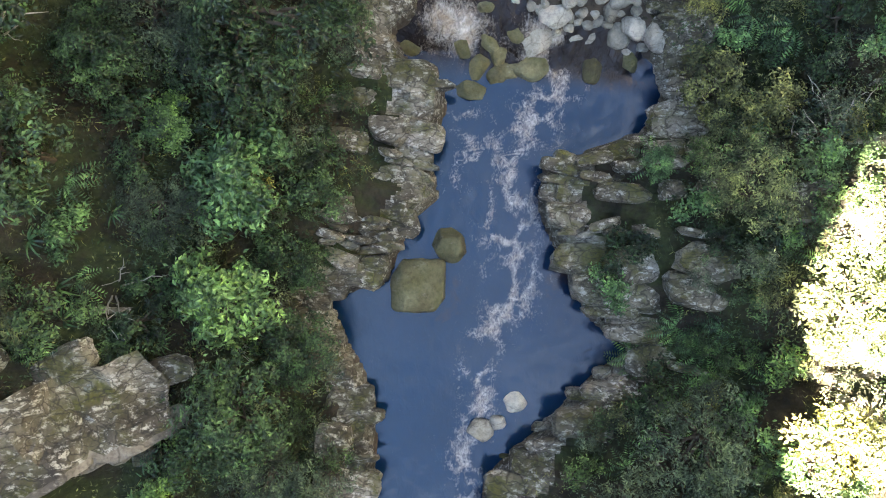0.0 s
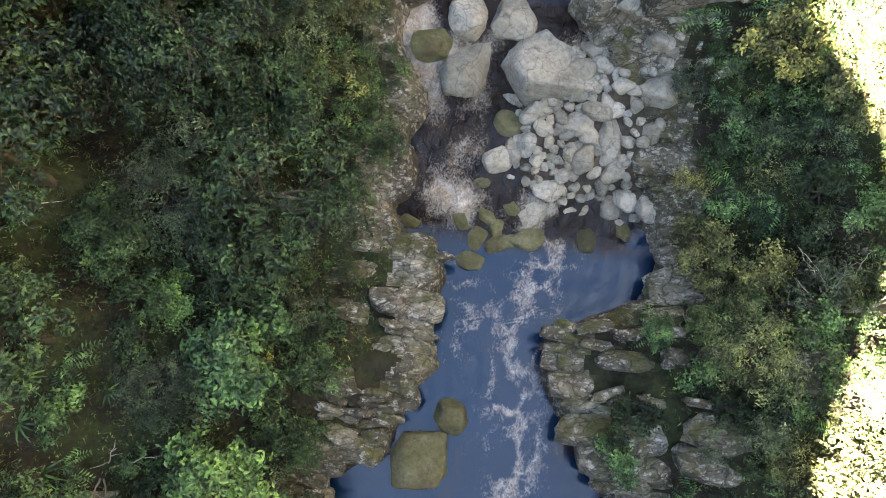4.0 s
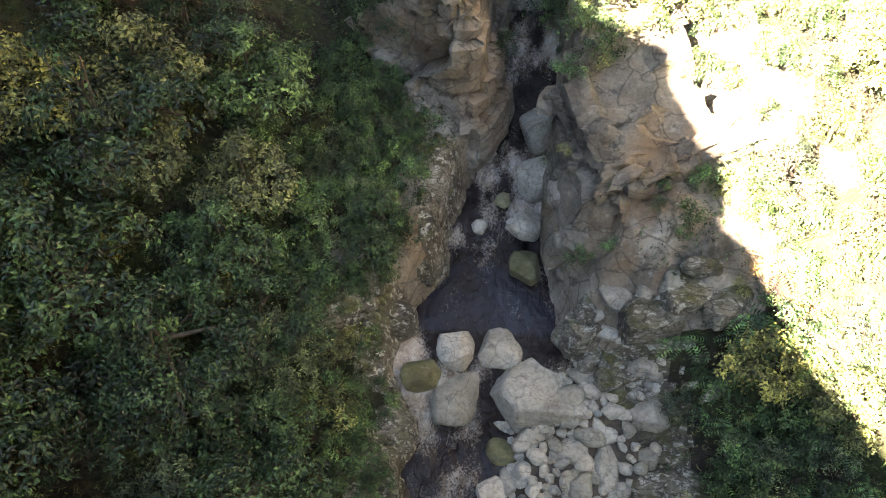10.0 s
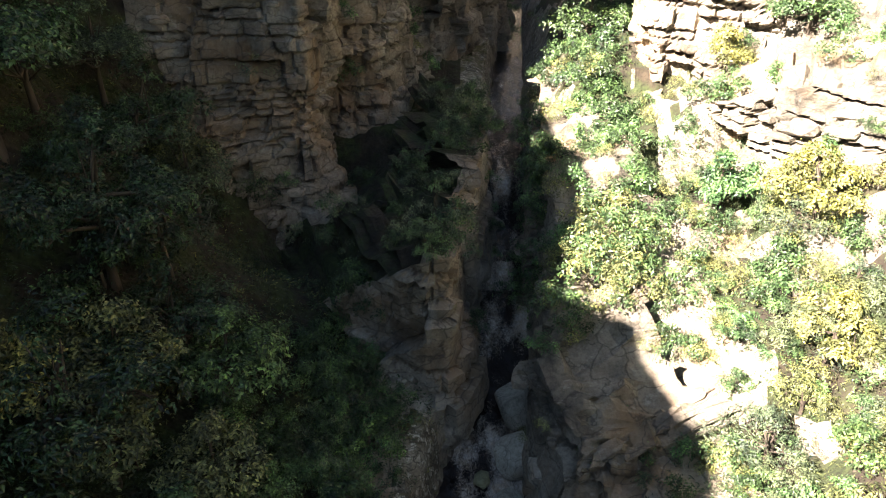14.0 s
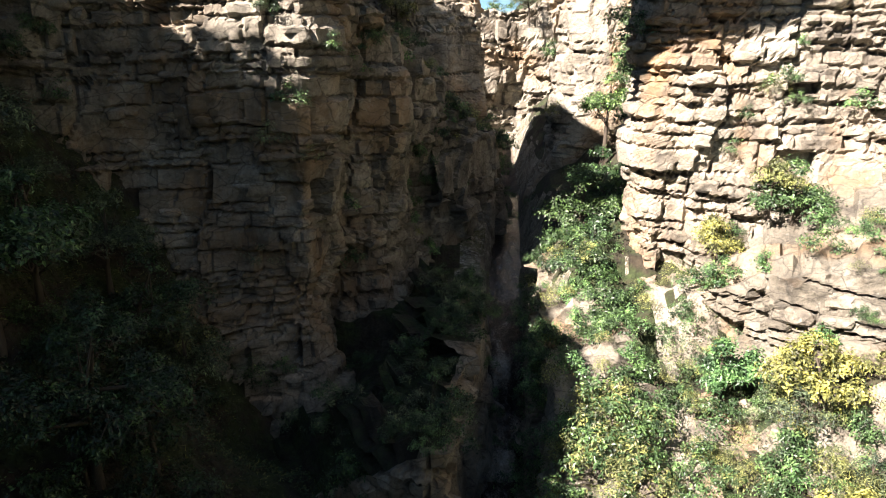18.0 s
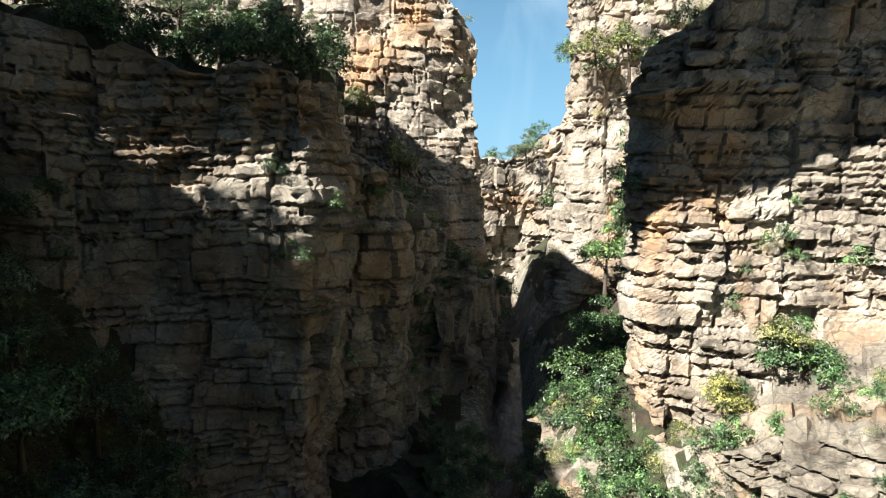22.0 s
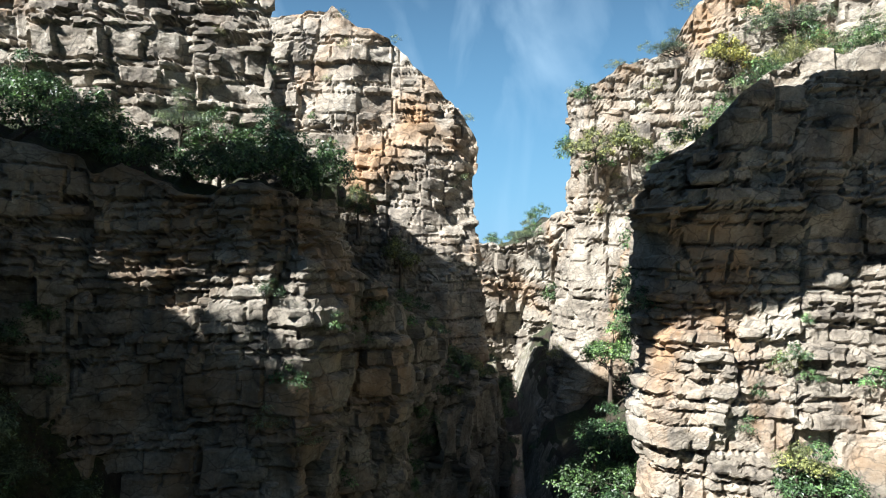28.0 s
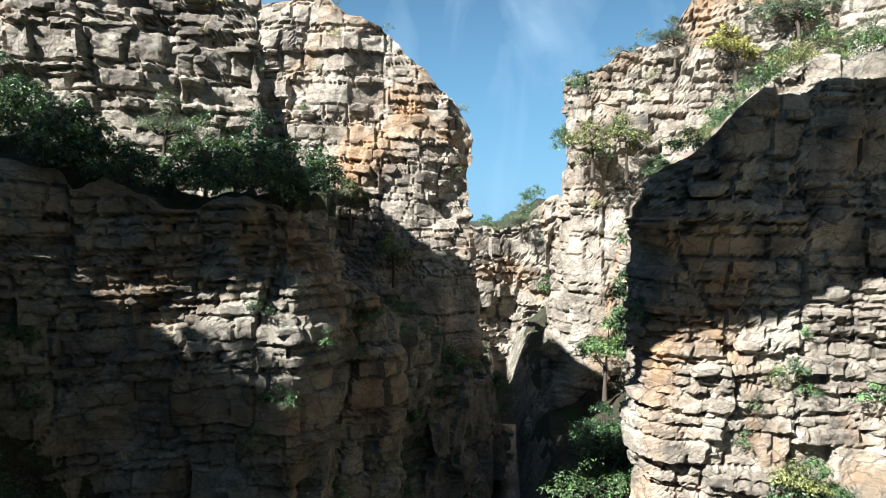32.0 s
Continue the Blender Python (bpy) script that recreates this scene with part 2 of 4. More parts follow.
def water_material():
    m, nt, b = material("river_water", 0.04)
    b.inputs["IOR"].default_value = 1.45
    b.inputs["Specular IOR Level"].default_value = 1.0
    at = nt.nodes.new("ShaderNodeAttribute")
    at.attribute_name = "foam"
    # blue in the water's base colour is painted, backing up the sky reflection
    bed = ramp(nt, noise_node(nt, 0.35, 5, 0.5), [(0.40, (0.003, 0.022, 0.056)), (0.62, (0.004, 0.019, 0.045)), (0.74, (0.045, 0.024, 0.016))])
    at2 = nt.nodes.new("ShaderNodeAttribute")
    at2.attribute_name = "rough"
    swift = nt.nodes.new("ShaderNodeMapRange")
    swift.inputs["From Min"].default_value, swift.inputs["From Max"].default_value = 0.1, 0.4
    nt.links.new(at2.outputs["Fac"], swift.inputs["Value"])
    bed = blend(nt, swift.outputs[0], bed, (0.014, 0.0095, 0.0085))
    cells = ramp(nt, noise_node(nt, 5.5, 8, 1.8, (1.2, 0.8, 1), rough=0.7), [(0.33, (0, 0, 0)), (0.66, (1, 1, 1))])
    fac = nt.nodes.new("ShaderNodeMapRange")
    mul = nt.nodes.new("ShaderNodeMath")
    mul.operation = "MULTIPLY_ADD"
    mul.inputs[1].default_value = 0.8
    nt.links.new(cells, mul.inputs[0])
    nt.links.new(at.outputs["Fac"], mul.inputs[2])
    nt.links.new(mul.outputs[0], fac.inputs["Value"])
    fac.inputs["From Min"].default_value, fac.inputs["From Max"].default_value = 0.75, 2.1
    foamcol = ramp(nt, noise_node(nt, 2.5, 5), [(0.3, (0.42, 0.32, 0.22)), (0.7, (0.72, 0.68, 0.62))])
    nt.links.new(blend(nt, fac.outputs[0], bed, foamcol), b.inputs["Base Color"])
    r = nt.nodes.new("ShaderNodeMapRange")
    r.inputs["To Min"].default_value, r.inputs["To Max"].default_value = 0.05, 0.7
    nt.links.new(fac.outputs[0], r.inputs["Value"])
    nt.links.new(r.outputs[0], b.inputs["Roughness"])
    sp = nt.nodes.new("ShaderNodeMapRange")
    sp.inputs["From Max"].default_value = 0.5
    sp.inputs["To Min"].default_value, sp.inputs["To Max"].default_value = 0.72, 0.3
    nt.links.new(at2.outputs["Fac"], sp.inputs["Value"])
    nt.links.new(sp.outputs[0], b.inputs["Specular IOR Level"])
    h = times(nt, noise_node(nt, 3.0, 5, 0.5, (1, 0.6, 1)), at2.outputs["Fac"])
    bump(nt, b, h, 0.9, 0.25)
    return m


WATER = water_material()


# ---- mesh helpers ----
def grid_mesh(name, P, mats, smooth=False, layers=None):
    """A sheet from an array of rows x columns x 3."""
    r, c = P.shape[:2]
    i = np.arange(r * c).reshape(r, c)
    q = np.stack([i[:-1, :-1], i[:-1, 1:], i[1:, 1:], i[1:, :-1]], -1).reshape(-1, 4)
    me = bpy.data.meshes.new(name)
    me.from_pydata(P.reshape(-1, 3).tolist(), [], q.tolist())
    for mt in mats:
        me.materials.append(mt)
    for key, val in (layers or {}).items():
        a = me.attributes.new(key, "FLOAT", "POINT")
        a.data.foreach_set("value", np.asarray(val, np.float32).ravel())
    me.polygons.foreach_set("use_smooth", np.full(len(q), smooth))
    me.update()
    return me


def raw_mesh(name, verts, faces, mat, smooth=False):
    me = bpy.data.meshes.new(name)
    me.from_pydata(np.asarray(verts).tolist(), [], [list(map(int, f)) for f in faces])
    me.materials.append(mat)
    me.polygons.foreach_set("use_smooth", np.full(len(me.polygons), smooth))
    me.update()
    return me


def part(name, data, parent, label=""):
    ob = new(name, data)
    ob.parent = parent
    if label:
        ob["label"] = label
    return ob


# ---- the lie of the land ----
def lerp(table):
    ys, vs = zip(*table)
    return lambda y: np.interp(y, ys, vs)


water_level = lerp([(-60, -1.5), (-9, 0), (7.0, 0), (8.2, 0.55), (9.6, 0.9), (11.2, 1.3), (12.6, 2.2), (13.6, 3.0), (18.2, 3.2), (20, 3.9), (22.5, 4.8), (26, 5.6), (30, 6.3), (31, 7.2), (35, 7.6), (36, 9.5), (60, 11), (120, 14)])
left_edge = lerp([(-60, -4), (-20, -1.5), (-8.8, -1.6), (-5.6, -1.9), (-3.8, -2.9), (-2.2, -3.8), (-1.6, -2.9), (-1.2, -1.9), (0.2, -1.6), (0.9, -1.3), (1.9, -0.3), (3.0, -0.7), (5.6, -0.4), (6.5, -1.9), (7.5, -2.6), (8.2, -1.8), (9.8, -2.0), (10.9, -1.5), (13, -2.6), (14.9, -2.2), (15.6, -1.8), (17, -0.8), (18.5, -1.0), (21.1, -0.1), (23.5, 0.4), (26, 0.4), (29, 1.0), (32, 1.6), (45, 1.9), (70, 4), (120, 6)])
right_edge = lerp([(-60, 0), (-20, 1.5), (-7.8, 2.4), (-6.4, 3.5), (-4, 5.6), (-2.8, 7.0), (-1.8, 5.4), (-0.2, 4.35), (0.8, 3.85), (1.8, 3.3), (3.6, 3.35), (3.8, 4.4), (4.9, 6.5), (6.3, 7.2), (7.5, 6.6), (9, 6.1), (11, 5.9), (13.3, 4.7), (15, 3.3), (16.7, 2.9), (19.2, 2.8), (21, 3.3), (26.5, 3.4), (31, 3.5), (45, 4.2), (70, 6), (120, 8)])
# how wide the bare ledges beside the water are
bank_left = lerp([(-9, 1.0), (-3, 1.3), (-1, 2.2), (1, 2.8), (6, 2.8), (7, 1.2), (9, 1.4), (12, 1.5), (14, 1.2), (20, 0.9)])
bank_right = lerp([(-9, 1.4), (-4, 1.0), (-2.4, 2.6), (0, 4.0), (3.5, 4.6), (4.6, 1.8), (6, 0.8), (9, 1.0), (14, 2.0), (20, 2.0)])
left_rise = lerp([(0, 0), (0.25, 1.0), (2.2, 1.5), (3.5, 2.2), (6, 3.6), (9, 5.5), (13, 10), (17, 19), (20, 32), (23, 44), (30, 49), (60, 55)])
left_rise_far = lerp([(0, 0), (0.4, 2.2), (2.0, 2.4), (6, 2.2), (9, 2.8), (13, 6.5), (17, 14), (20, 20), (23, 25), (30, 30), (60, 45)])
# past 20 m the right slopes are unseen, raised to block sky light
right_rise = lerp([(0, 0), (0.3, 0.9), (2.5, 1.6), (4.5, 3.2), (7, 5.5), (10, 8.5), (14, 13.5), (17, 20), (20, 34), (24, 50), (32, 64), (60, 76)])
right_rise_far = lerp([(0, 0), (0.5, 1.2), (1.2, 2.8), (2.2, 4.4), (4.5, 5.2), (7, 6.0), (10, 7.0), (14, 8.6), (18, 10.6), (21, 17), (25, 40), (32, 60), (60, 76)])


# height cap on the unseen left rim, cut to let sun onto the left wall
sun_gap_left = lerp([(-60, 90), (6, 90), (9, 52), (14, 47), (16, 45.5), (20, 42), (24, 39), (30, 36)])


def ground(x, y):
    x, y = np.asarray(x, float), np.asarray(y, float)
    wob = 0.18 * fbm(x * 0.5, y * 0.7, 0, 11, 3)
    wl, xl, xr = water_level(y), left_edge(y) + wob, right_edge(y) + wob
    dl, dr = xl - x, x - xr
    far = np.clip((y - 12) / 4, 0, 1)
    far_l = np.clip((y - 21) / 7, 0, 1)
    # bump added on the unseen left rim to place its shadow edge
    shade_crest = (0.3 + 2.5 * np.exp(-((y + 25) / 5) ** 2)) * np.clip((dl - 17) / 4, 0, 1)
    zl = (left_rise(dl) + shade_crest) * (1 - far_l) + left_rise_far(dl) * far_l + 1.5 * np.clip((y - 12) / 4, 0, 1) * np.clip(dl * 2, 0, 1) * (1 - far_l)
    zr = right_rise(dr) * (1 - far) + right_rise_far(dr) * far
    far2 = np.clip((y - 22) / 12, 0, 1) * np.clip(dr / 5, 0, 1)
    zr = zr + far2 * 1.0
    rough = fbm(x * 0.28, y * 0.28, 0, 5, 4) * np.clip(np.maximum(dl, dr) / 5, 0, 1) * 1.6
    ledge = fbm(x * 0.9, y * 1.2, 0, 8, 3) * 0.35 * np.clip(np.maximum(dl, dr) * 3, 0, 1)
    wy_ = y + 0.35 * fbm(x * 0.25, y * 0.25, 0, 21, 2) + 0.08 * x
    bed_ = np.floor(wy_ / 0.62 + 0.4 * vnoise(wy_ * 0.9, x * 0, 0, 23))
    jx_ = np.floor(x / 0.95 + 7 * hash01(bed_, bed_ * 0 + 3) + 0.3 * vnoise(x, y, 0, 24))
    steps = 0.55 * (0.55 * (hash01(bed_, bed_ * 0 + 5) - 0.4) + 0.4 * (hash01(bed_, jx_, bed_ * 0 + 6) - 0.4)) * np.clip(np.maximum(dl, dr) * 3, 0, 1) * np.clip(1.5 - np.maximum(dl, dr) / 4.5, 0.25, 1)
    inside = np.clip(np.minimum(x - xl, xr - x) * 1.2, 0, 1)
    bar = np.exp(-((y - 10.6) / 2.6) ** 4) * np.clip((x - 1.2) / 1.2, 0, 1)
    bed = -0.55 * inside + 1.3 * bar * np.clip((water_level(y + 1.5) - 0.2), 0, 1) + 0.12 * fbm(x * 1.7, y * 1.7, 0, 31, 3)
    zl = np.where(dl > 12, np.minimum(zl, sun_gap_left(y) - wl - 2.5), zl)
    z = wl + np.where(dl > 0, zl, np.where(dr > 0, zr, bed)) + rough + ledge + steps
    # unseen ridge added behind the camera to hold back sky light
    return np.maximum(z, 42 * np.clip((-24 - y) / 16, 0, 1) + 2 * fbm(x * 0.2, y * 0.2, 0, 71, 3) - 4)


def axis(spans):
    out = [np.arange(a, b, s) for a, b, s in spans]
    return np.concatenate(out + [[spans[-1][1]]])


gx = axis([(-3000, -200, 400), (-200, -60, 20), (-60, -24, 1.5), (-24, -8, 0.4), (-8, 10, 0.16), (10, 24, 0.4), (24, 60, 1.5), (60, 200, 20), (200, 3000, 400)])
gy = axis([(-3000, -200, 400), (-200, -40, 16), (-40, -14, 1.2), (-14, 24, 0.16), (24, 40, 0.4), (40, 110, 2.0), (110, 210, 20), (210, 3000, 400)])
GX, GY = np.meshgrid(gx, gy)
GZ = ground(np.clip(GX, -60, 60), np.clip(GY, -60, 110))
GZ = np.where(GY > 97, np.minimum(GZ, 22), GZ)
GZ = np.where(GY < -200, 42, GZ)
land = grid_mesh("ground", np.stack([GX, GY, GZ], -1), [FLOOR, BANK, BED, CLIFF], False)
# bare rock along the water, on steep steps and on the bar
cx, cy = (GX[:-1, :-1] + GX[1:, 1:]) / 2, (GY[:-1, :-1] + GY[1:, 1:]) / 2
edge = np.maximum(left_edge(cy) - cx, cx - right_edge(cy)) + 1.3 * fbm(cx * 0.6, cy * 0.6, 0, 77, 3)
steep = np.maximum(np.abs(np.diff(GZ, axis=1)[:-1] / np.diff(GX, axis=1)[:-1]), np.abs(np.diff(GZ, axis=0)[:, :-1] / np.diff(GY, axis=0)[:, :-1]))
bluff = (cx > 2) & (cx < 9.3 + 1.2 * fbm(cx * 0.4, cy * 0.4, 0, 78, 2)) & (cy > 13.6) & (cy < 27) & (fbm(cx * 0.7, cy * 0.7, 0, 79, 3) > -0.9)
spur = (cx < 0) & (cx > -4.2) & (cy > 14) & (cy < 26) & (fbm(cx * 0.7, cy * 0.7, 0, 80, 3) > -0.1)
bare = (edge < 1.6) | ((steep > 2.2) & (edge < 7)) | bluff | spur
inner = np.maximum(left_edge(cy) - cx, cx - right_edge(cy)) < -0.05
talus = (cx > 9) & (cy > 14.5) & (cy < 36) & (fbm(cx * 0.5, cy * 0.5, 0, 82, 3) > np.where(cy < 23, 0.3, -0.1))
land.polygons.foreach_set("material_index", np.where(inner, 2, np.where(talus | bluff | spur, 3, bare)).astype(np.int32).ravel())
ground_ob = tagged(new("ground", land), "gorge floor of dark soil, moss and bare pale rock ledges", "ground", kind="structure")

# water
wy = axis([(-40, -12, 1.0), (-12, 36, 0.12), (36, 70, 1.0)])
wv = np.linspace(-0.06, 1.06, 70)
WYg, WVg = np.meshgrid(wy, wv, indexing="ij")
WXg = left_edge(WYg) - 0.5 + (right_edge(WYg) - left_edge(WYg) + 1.0) * WVg
slope = np.abs(np.gradient(water_level(wy), wy))[:, None] * np.ones_like(WVg)
rip = np.clip(slope * 3, 0, 1)
soft_slope = np.convolve(np.pad(slope[:, 0], 7, mode="edge"), np.ones(15) / 15, "valid")[:, None] * np.ones_like(WVg)
soft_slope = soft_slope * np.clip(1 + 0.9 * fbm(WXg * 0.6, WYg * 0.6, 0, 55, 3), 0, 2)
WZg = water_level(WYg) + rip * 0.22 * fbm(WXg * 1.3, WYg * 0.9, 0, 3, 4) + 0.012 * fbm(WXg * 2, WYg * 2, 0, 4, 2)
drift = lerp([(-12, 1.2), (-7, 1.6), (-4, 1.9), (-2, 2.3), (0, 2.7), (2, 2.5), (3.5, 2.3), (5, 3.0), (6.5, 3.6), (8, 3.4), (9, 3.2)])
wide = lerp([(-12, 0.25), (-4, 0.3), (0, 0.55), (3, 0.5), (5, 0.5), (7, 0.35), (9, 0.2)])
curl = drift(WYg) + 0.5 * fbm(WYg * 0.7, WXg * 0.2, 0, 41, 3)
lace_x = WXg + 0.45 * fbm(WXg * 0.8, WYg * 0.8, 0, 61, 3)
lace_y = WYg + 0.45 * fbm(WXg * 0.8, WYg * 0.8, 0, 62, 3)
lace = 1 - np.abs(fbm(lace_x * 1.5, lace_y * 1.1, 0, 63, 4)) * 2.6
band = np.exp(-((WXg - curl) / (2.3 * wide(WYg))) ** 2) * (WYg < 9)
foam = 0.85 * band * np.clip(lace + 0.25, 0, 1)
curl2 = 0.4 + 0.5 * fbm(WYg * 0.8, WXg * 0.3, 0, 45, 3)
foam = foam + 0.75 * np.clip(lace, 0, 1) * np.exp(-((WXg - curl2) / 0.7) ** 2) * np.exp(-((WYg - 4) / 2.0) ** 2)
foam = foam + 0.8 * np.clip((WYg - 13.5) / 4, 0, 1) * (0.3 + fbm(WXg * 1.6, WYg * 0.7, 0, 49, 4))
foam = foam + rip * (0.25 + 1.2 * fbm(WXg * 0.8, WYg * 0.55, 0, 47, 4))
chute = np.exp(-((WXg + 2.1 - 0.25 * (13 - WYg)) / 0.85) ** 4) * np.exp(-((WYg - 12.8) / 2.1) ** 4)
foam = np.maximum(foam, chute * (1.3 + 0.5 * fbm(WXg * 1.2, WYg * 0.8, 0, 51, 3)))
foam = foam + 0.85 * np.exp(-((WXg + 0.4) / 1.0) ** 2 - ((WYg - 8.5) / 1.3) ** 2) * np.clip(0.75 + 1.2 * fbm(WXg * 1.3, WYg * 0.9, 0, 53, 3), 0, 1.4)
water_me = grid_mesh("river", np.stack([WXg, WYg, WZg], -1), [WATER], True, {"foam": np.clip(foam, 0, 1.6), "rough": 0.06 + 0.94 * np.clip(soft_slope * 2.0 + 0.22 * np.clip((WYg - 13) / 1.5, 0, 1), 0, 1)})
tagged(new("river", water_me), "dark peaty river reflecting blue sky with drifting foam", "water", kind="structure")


# ---- cliffs: bedded, jointed rock faces ----
def cliff(name, label, plan, base, top, lean=None, seed=0, step=0.22, depth=1.0, mat=CLIFF, back=9.0, dip=0.03, bulge=1.0, fine=None, behind=None, rise=0.22, cap=None, grain=1.0):
    """plan: corners in order, the open side to the right of the way; base, top: heights by length along; lean(s, z): how far the face stands out."""
    pts = np.array(plan, float)
    seg = np.hypot(*np.diff(pts, axis=0).T)
    cum = np.concatenate([[0], np.cumsum(seg)])
    s = np.arange(0, cum[-1], step)
    if fine:
        s = np.concatenate([np.arange(0, fine[0], 0.6), np.arange(fine[0], min(fine[1], cum[-1]), step), np.arange(fine[1], cum[-1], 0.6)])
    fx, fy = np.interp(s, cum, pts[:, 0]), np.interp(s, cum, pts[:, 1])
    k = max(3, int(0.8 / step)) | 1
    ker = np.ones(k) / k
    sm = lambda a: np.convolve(np.pad(a, k // 2, mode="edge"), ker, "valid")
    fx, fy = sm(fx), sm(fy)
    tx, ty = np.gradient(fx, s), np.gradient(fy, s)
    ln = np.hypot(tx, ty) + 1e-9
    nx, ny = sm(ty / ln), sm(-tx / ln)
    zb, zt = np.interp(s, *zip(*base)), np.interp(s, *zip(*top))
    zt = zt + 0.9 * fbm(s * 0.35, s * 0 + seed, 0, seed + 1, 4)
    rows = int((zt - zb).max() / step)
    v = np.linspace(0, 1, rows)[:, None]
    S = np.broadcast_to(s, (rows, len(s)))
    Z = zb + (zt - zb) * v
    rng = np.random.default_rng(seed)
    warp = Z + 0.8 * fbm(S * 0.06, Z * 0.06, 0, seed + 2, 2) + dip * S + 0.10 * fbm(S * 0.5, Z * 0.5, 0, seed + 3, 2)
    # tall joints split the wall into columns whose beds do not quite meet
    cw = S / 4.2 + 0.55 * vnoise(S * 0.31, Z * 0.05, 0, seed + 40) + 0.3 * vnoise(S * 0.4, Z * 0.3, 0, seed + 41)
    col_ = np.floor(cw)
    near_col = np.minimum(cw - col_, col_ + 1 - cw) * 4.2
    tier = np.floor(Z / 5.5 + 0.5 * hash01(col_, col_ * 0 + seed))
    warp = warp + 1.6 * (hash01(col_, tier, col_ * 0 + seed + 42) - 0.5)
    beds = np.cumsum(rng.choice([0.3, 0.5, 0.8, 1.2, 1.9, 2.8], 600, p=[0.16, 0.22, 0.22, 0.18, 0.14, 0.08])) * grain + warp.min() - 1
    kb = np.searchsorted(beds, warp)
    lo, hi = beds[kb - 1], beds[kb]
    near_bed = np.minimum(warp - lo, hi - warp)
    thick = hi - lo
    kc = kb + 977 * col_
    wide_ = thick * (0.7 + 1.3 * hash01(kc, kb * 0 + seed)) + 0.45
    sj = S + 0.3 * fbm(S * 0.5, Z * 0.8, 0, seed + 4, 3) + 40 * hash01(kc, kb * 0 + seed + 9)
    jb = np.floor(sj / wide_)
    fr = sj / wide_ - jb
    near_joint = np.minimum(fr, 1 - fr) * wide_
    h = lambda k: hash01(kc, jb, kb * 0 + seed + k)
    out = 0.26 * (hash01(kc, kb * 0 + seed + 20) - 0.5) + 0.5 * (h(21) - 0.5) + 0.9 * (hash01(col_, tier, col_ * 0 + seed + 43) - 0.5)
    out = out - 0.75 * (h(22) > 0.93) + 0.4 * (h(24) > 0.92)
    out = out + 0.5 * (h(23) - 0.5) * (fr - 0.5) + 0.35 * (h(25) - 0.6) * ((warp - lo) / thick - 0.5)
    out = out - 0.32 * (near_bed < 0.05 + 0.05 * h(26)) * (hash01(kc, kb * 0 + 31) > 0.3) - 0.3 * (near_joint < 0.08) * (h(32) > 0.35) - 0.3 * (near_col < 0.1)
    out = depth * (out + 0.05 * np.minimum(1, near_bed / 0.12) + 0.05 * np.minimum(1, near_joint / 0.12))
    out = out + bulge * (1.3 * fbm(S * 0.13, Z * 0.09, 0, seed + 6, 3) + 0.5 * fbm(S * 0.4, Z * 0.25, 0, seed + 7, 3)) + 0.09 * fbm(S * 2.2, Z * 2.8, 0, seed + 8, 3)
    if lean is not None:
        out = out + lean(S, Z)
    P = np.stack([fx + nx * out, fy + ny * out, Z], -1)
    topx = P[-1]
    rows_back = []
    bx, by = behind or (None, None)
    for d in np.linspace(0.07, 1, 9) ** 1.5 * back:
        h = rise * d + (0.7 * fbm(s * 0.5, s * 0 + d * 0.7, 0, seed + 30, 4) + 0.5 * np.floor(1.5 * fbm(s * 0.3, s * 0 + d * 0.4, 0, seed + 33, 2))) * min(1, d)
        dx, dy = (-nx * d, -ny * d) if behind is None else (bx * d, by * d)
        rows_back.append(np.stack([topx[:, 0] + dx, topx[:, 1] + dy, topx[:, 2] + h], -1))
    P = np.concatenate([P, np.array(rows_back)])
    me = grid_mesh(name, P, [mat, cap or FLOOR], False)
    n_face = (rows - 1) * (len(s) - 1)
    idx = np.zeros(len(me.polygons), np.int32)
    idx[n_face + 2 * (len(s) - 1):] = 1
    me.polygons.foreach_set("material_index", idx)
    ob = tagged(new(name, me), label, "cliff", kind="structure")
    return ob, s, P, np.stack([nx, ny], -1)


def foot(drop, z0, z1):
    """Lower parts of a wall stand out: drop metres at z0, none at z1."""
    return lambda S, Z: drop * np.clip((z1 - Z) / (z1 - z0), 0, 1)


CL = {}
CL["near_left"] = cliff("cliff_near_left", "shaded grey sandstone cliff face with ledges and cracks", [(-60, 8), (-34, 20), (-22, 27), (-15, 30.8), (-6.6, 31.6), (-5.9, 33.5), (-6.2, 37)], [(0, 10), (30, 8), (50, 3), (80, 2)], [(0, 48), (28, 42), (42, 33.5), (50, 32.5), (58, 31), (80, 31)], foot(2.5, 3, 14), 101, step=0.14, fine=(36, 70), back=6.0, behind=(-0.15, 1), grain=0.55, depth=0.6)
CL["left_pillar"] = cliff("cliff_left_pillar", "narrow rust-streaked sandstone buttress", [(-7.5, 35.6), (-4.8, 36.3), (-3.3, 37.8), (-2.7, 42), (-1.0, 48), (1.2, 54)], [(0, 3), (40, 4)], [(0, 29.5), (3, 28), (5, 26.6), (9, 25.2), (14, 22.5), (20, 20)], foot(1.5, 5, 15), 131, step=0.14, back=5.0, behind=(-1, 0.1), grain=0.7, depth=0.7)
CL["left_low"] = cliff("cliff_left_low", "pale rock spur above the narrow river slot", [(-8, 26.5), (-4.4, 24.2), (-2.4, 22.4), (-0.9, 21.4), (0.0, 21.7), (0.35, 23.5), (0.4, 26), (1.0, 29), (1.6, 32), (1.8, 36.5)], [(0, 2), (30, 4)], [(0, 7.5), (3.5, 8.6), (5.6, 11.4), (8, 12.4), (12, 12.6), (20, 13.4), (30, 14)], foot(0.7, 4, 9), 151, depth=0.9, bulge=0.5, step=0.12, back=6.0, behind=(-0.5, 0.87), grain=0.8, rise=-0.05)
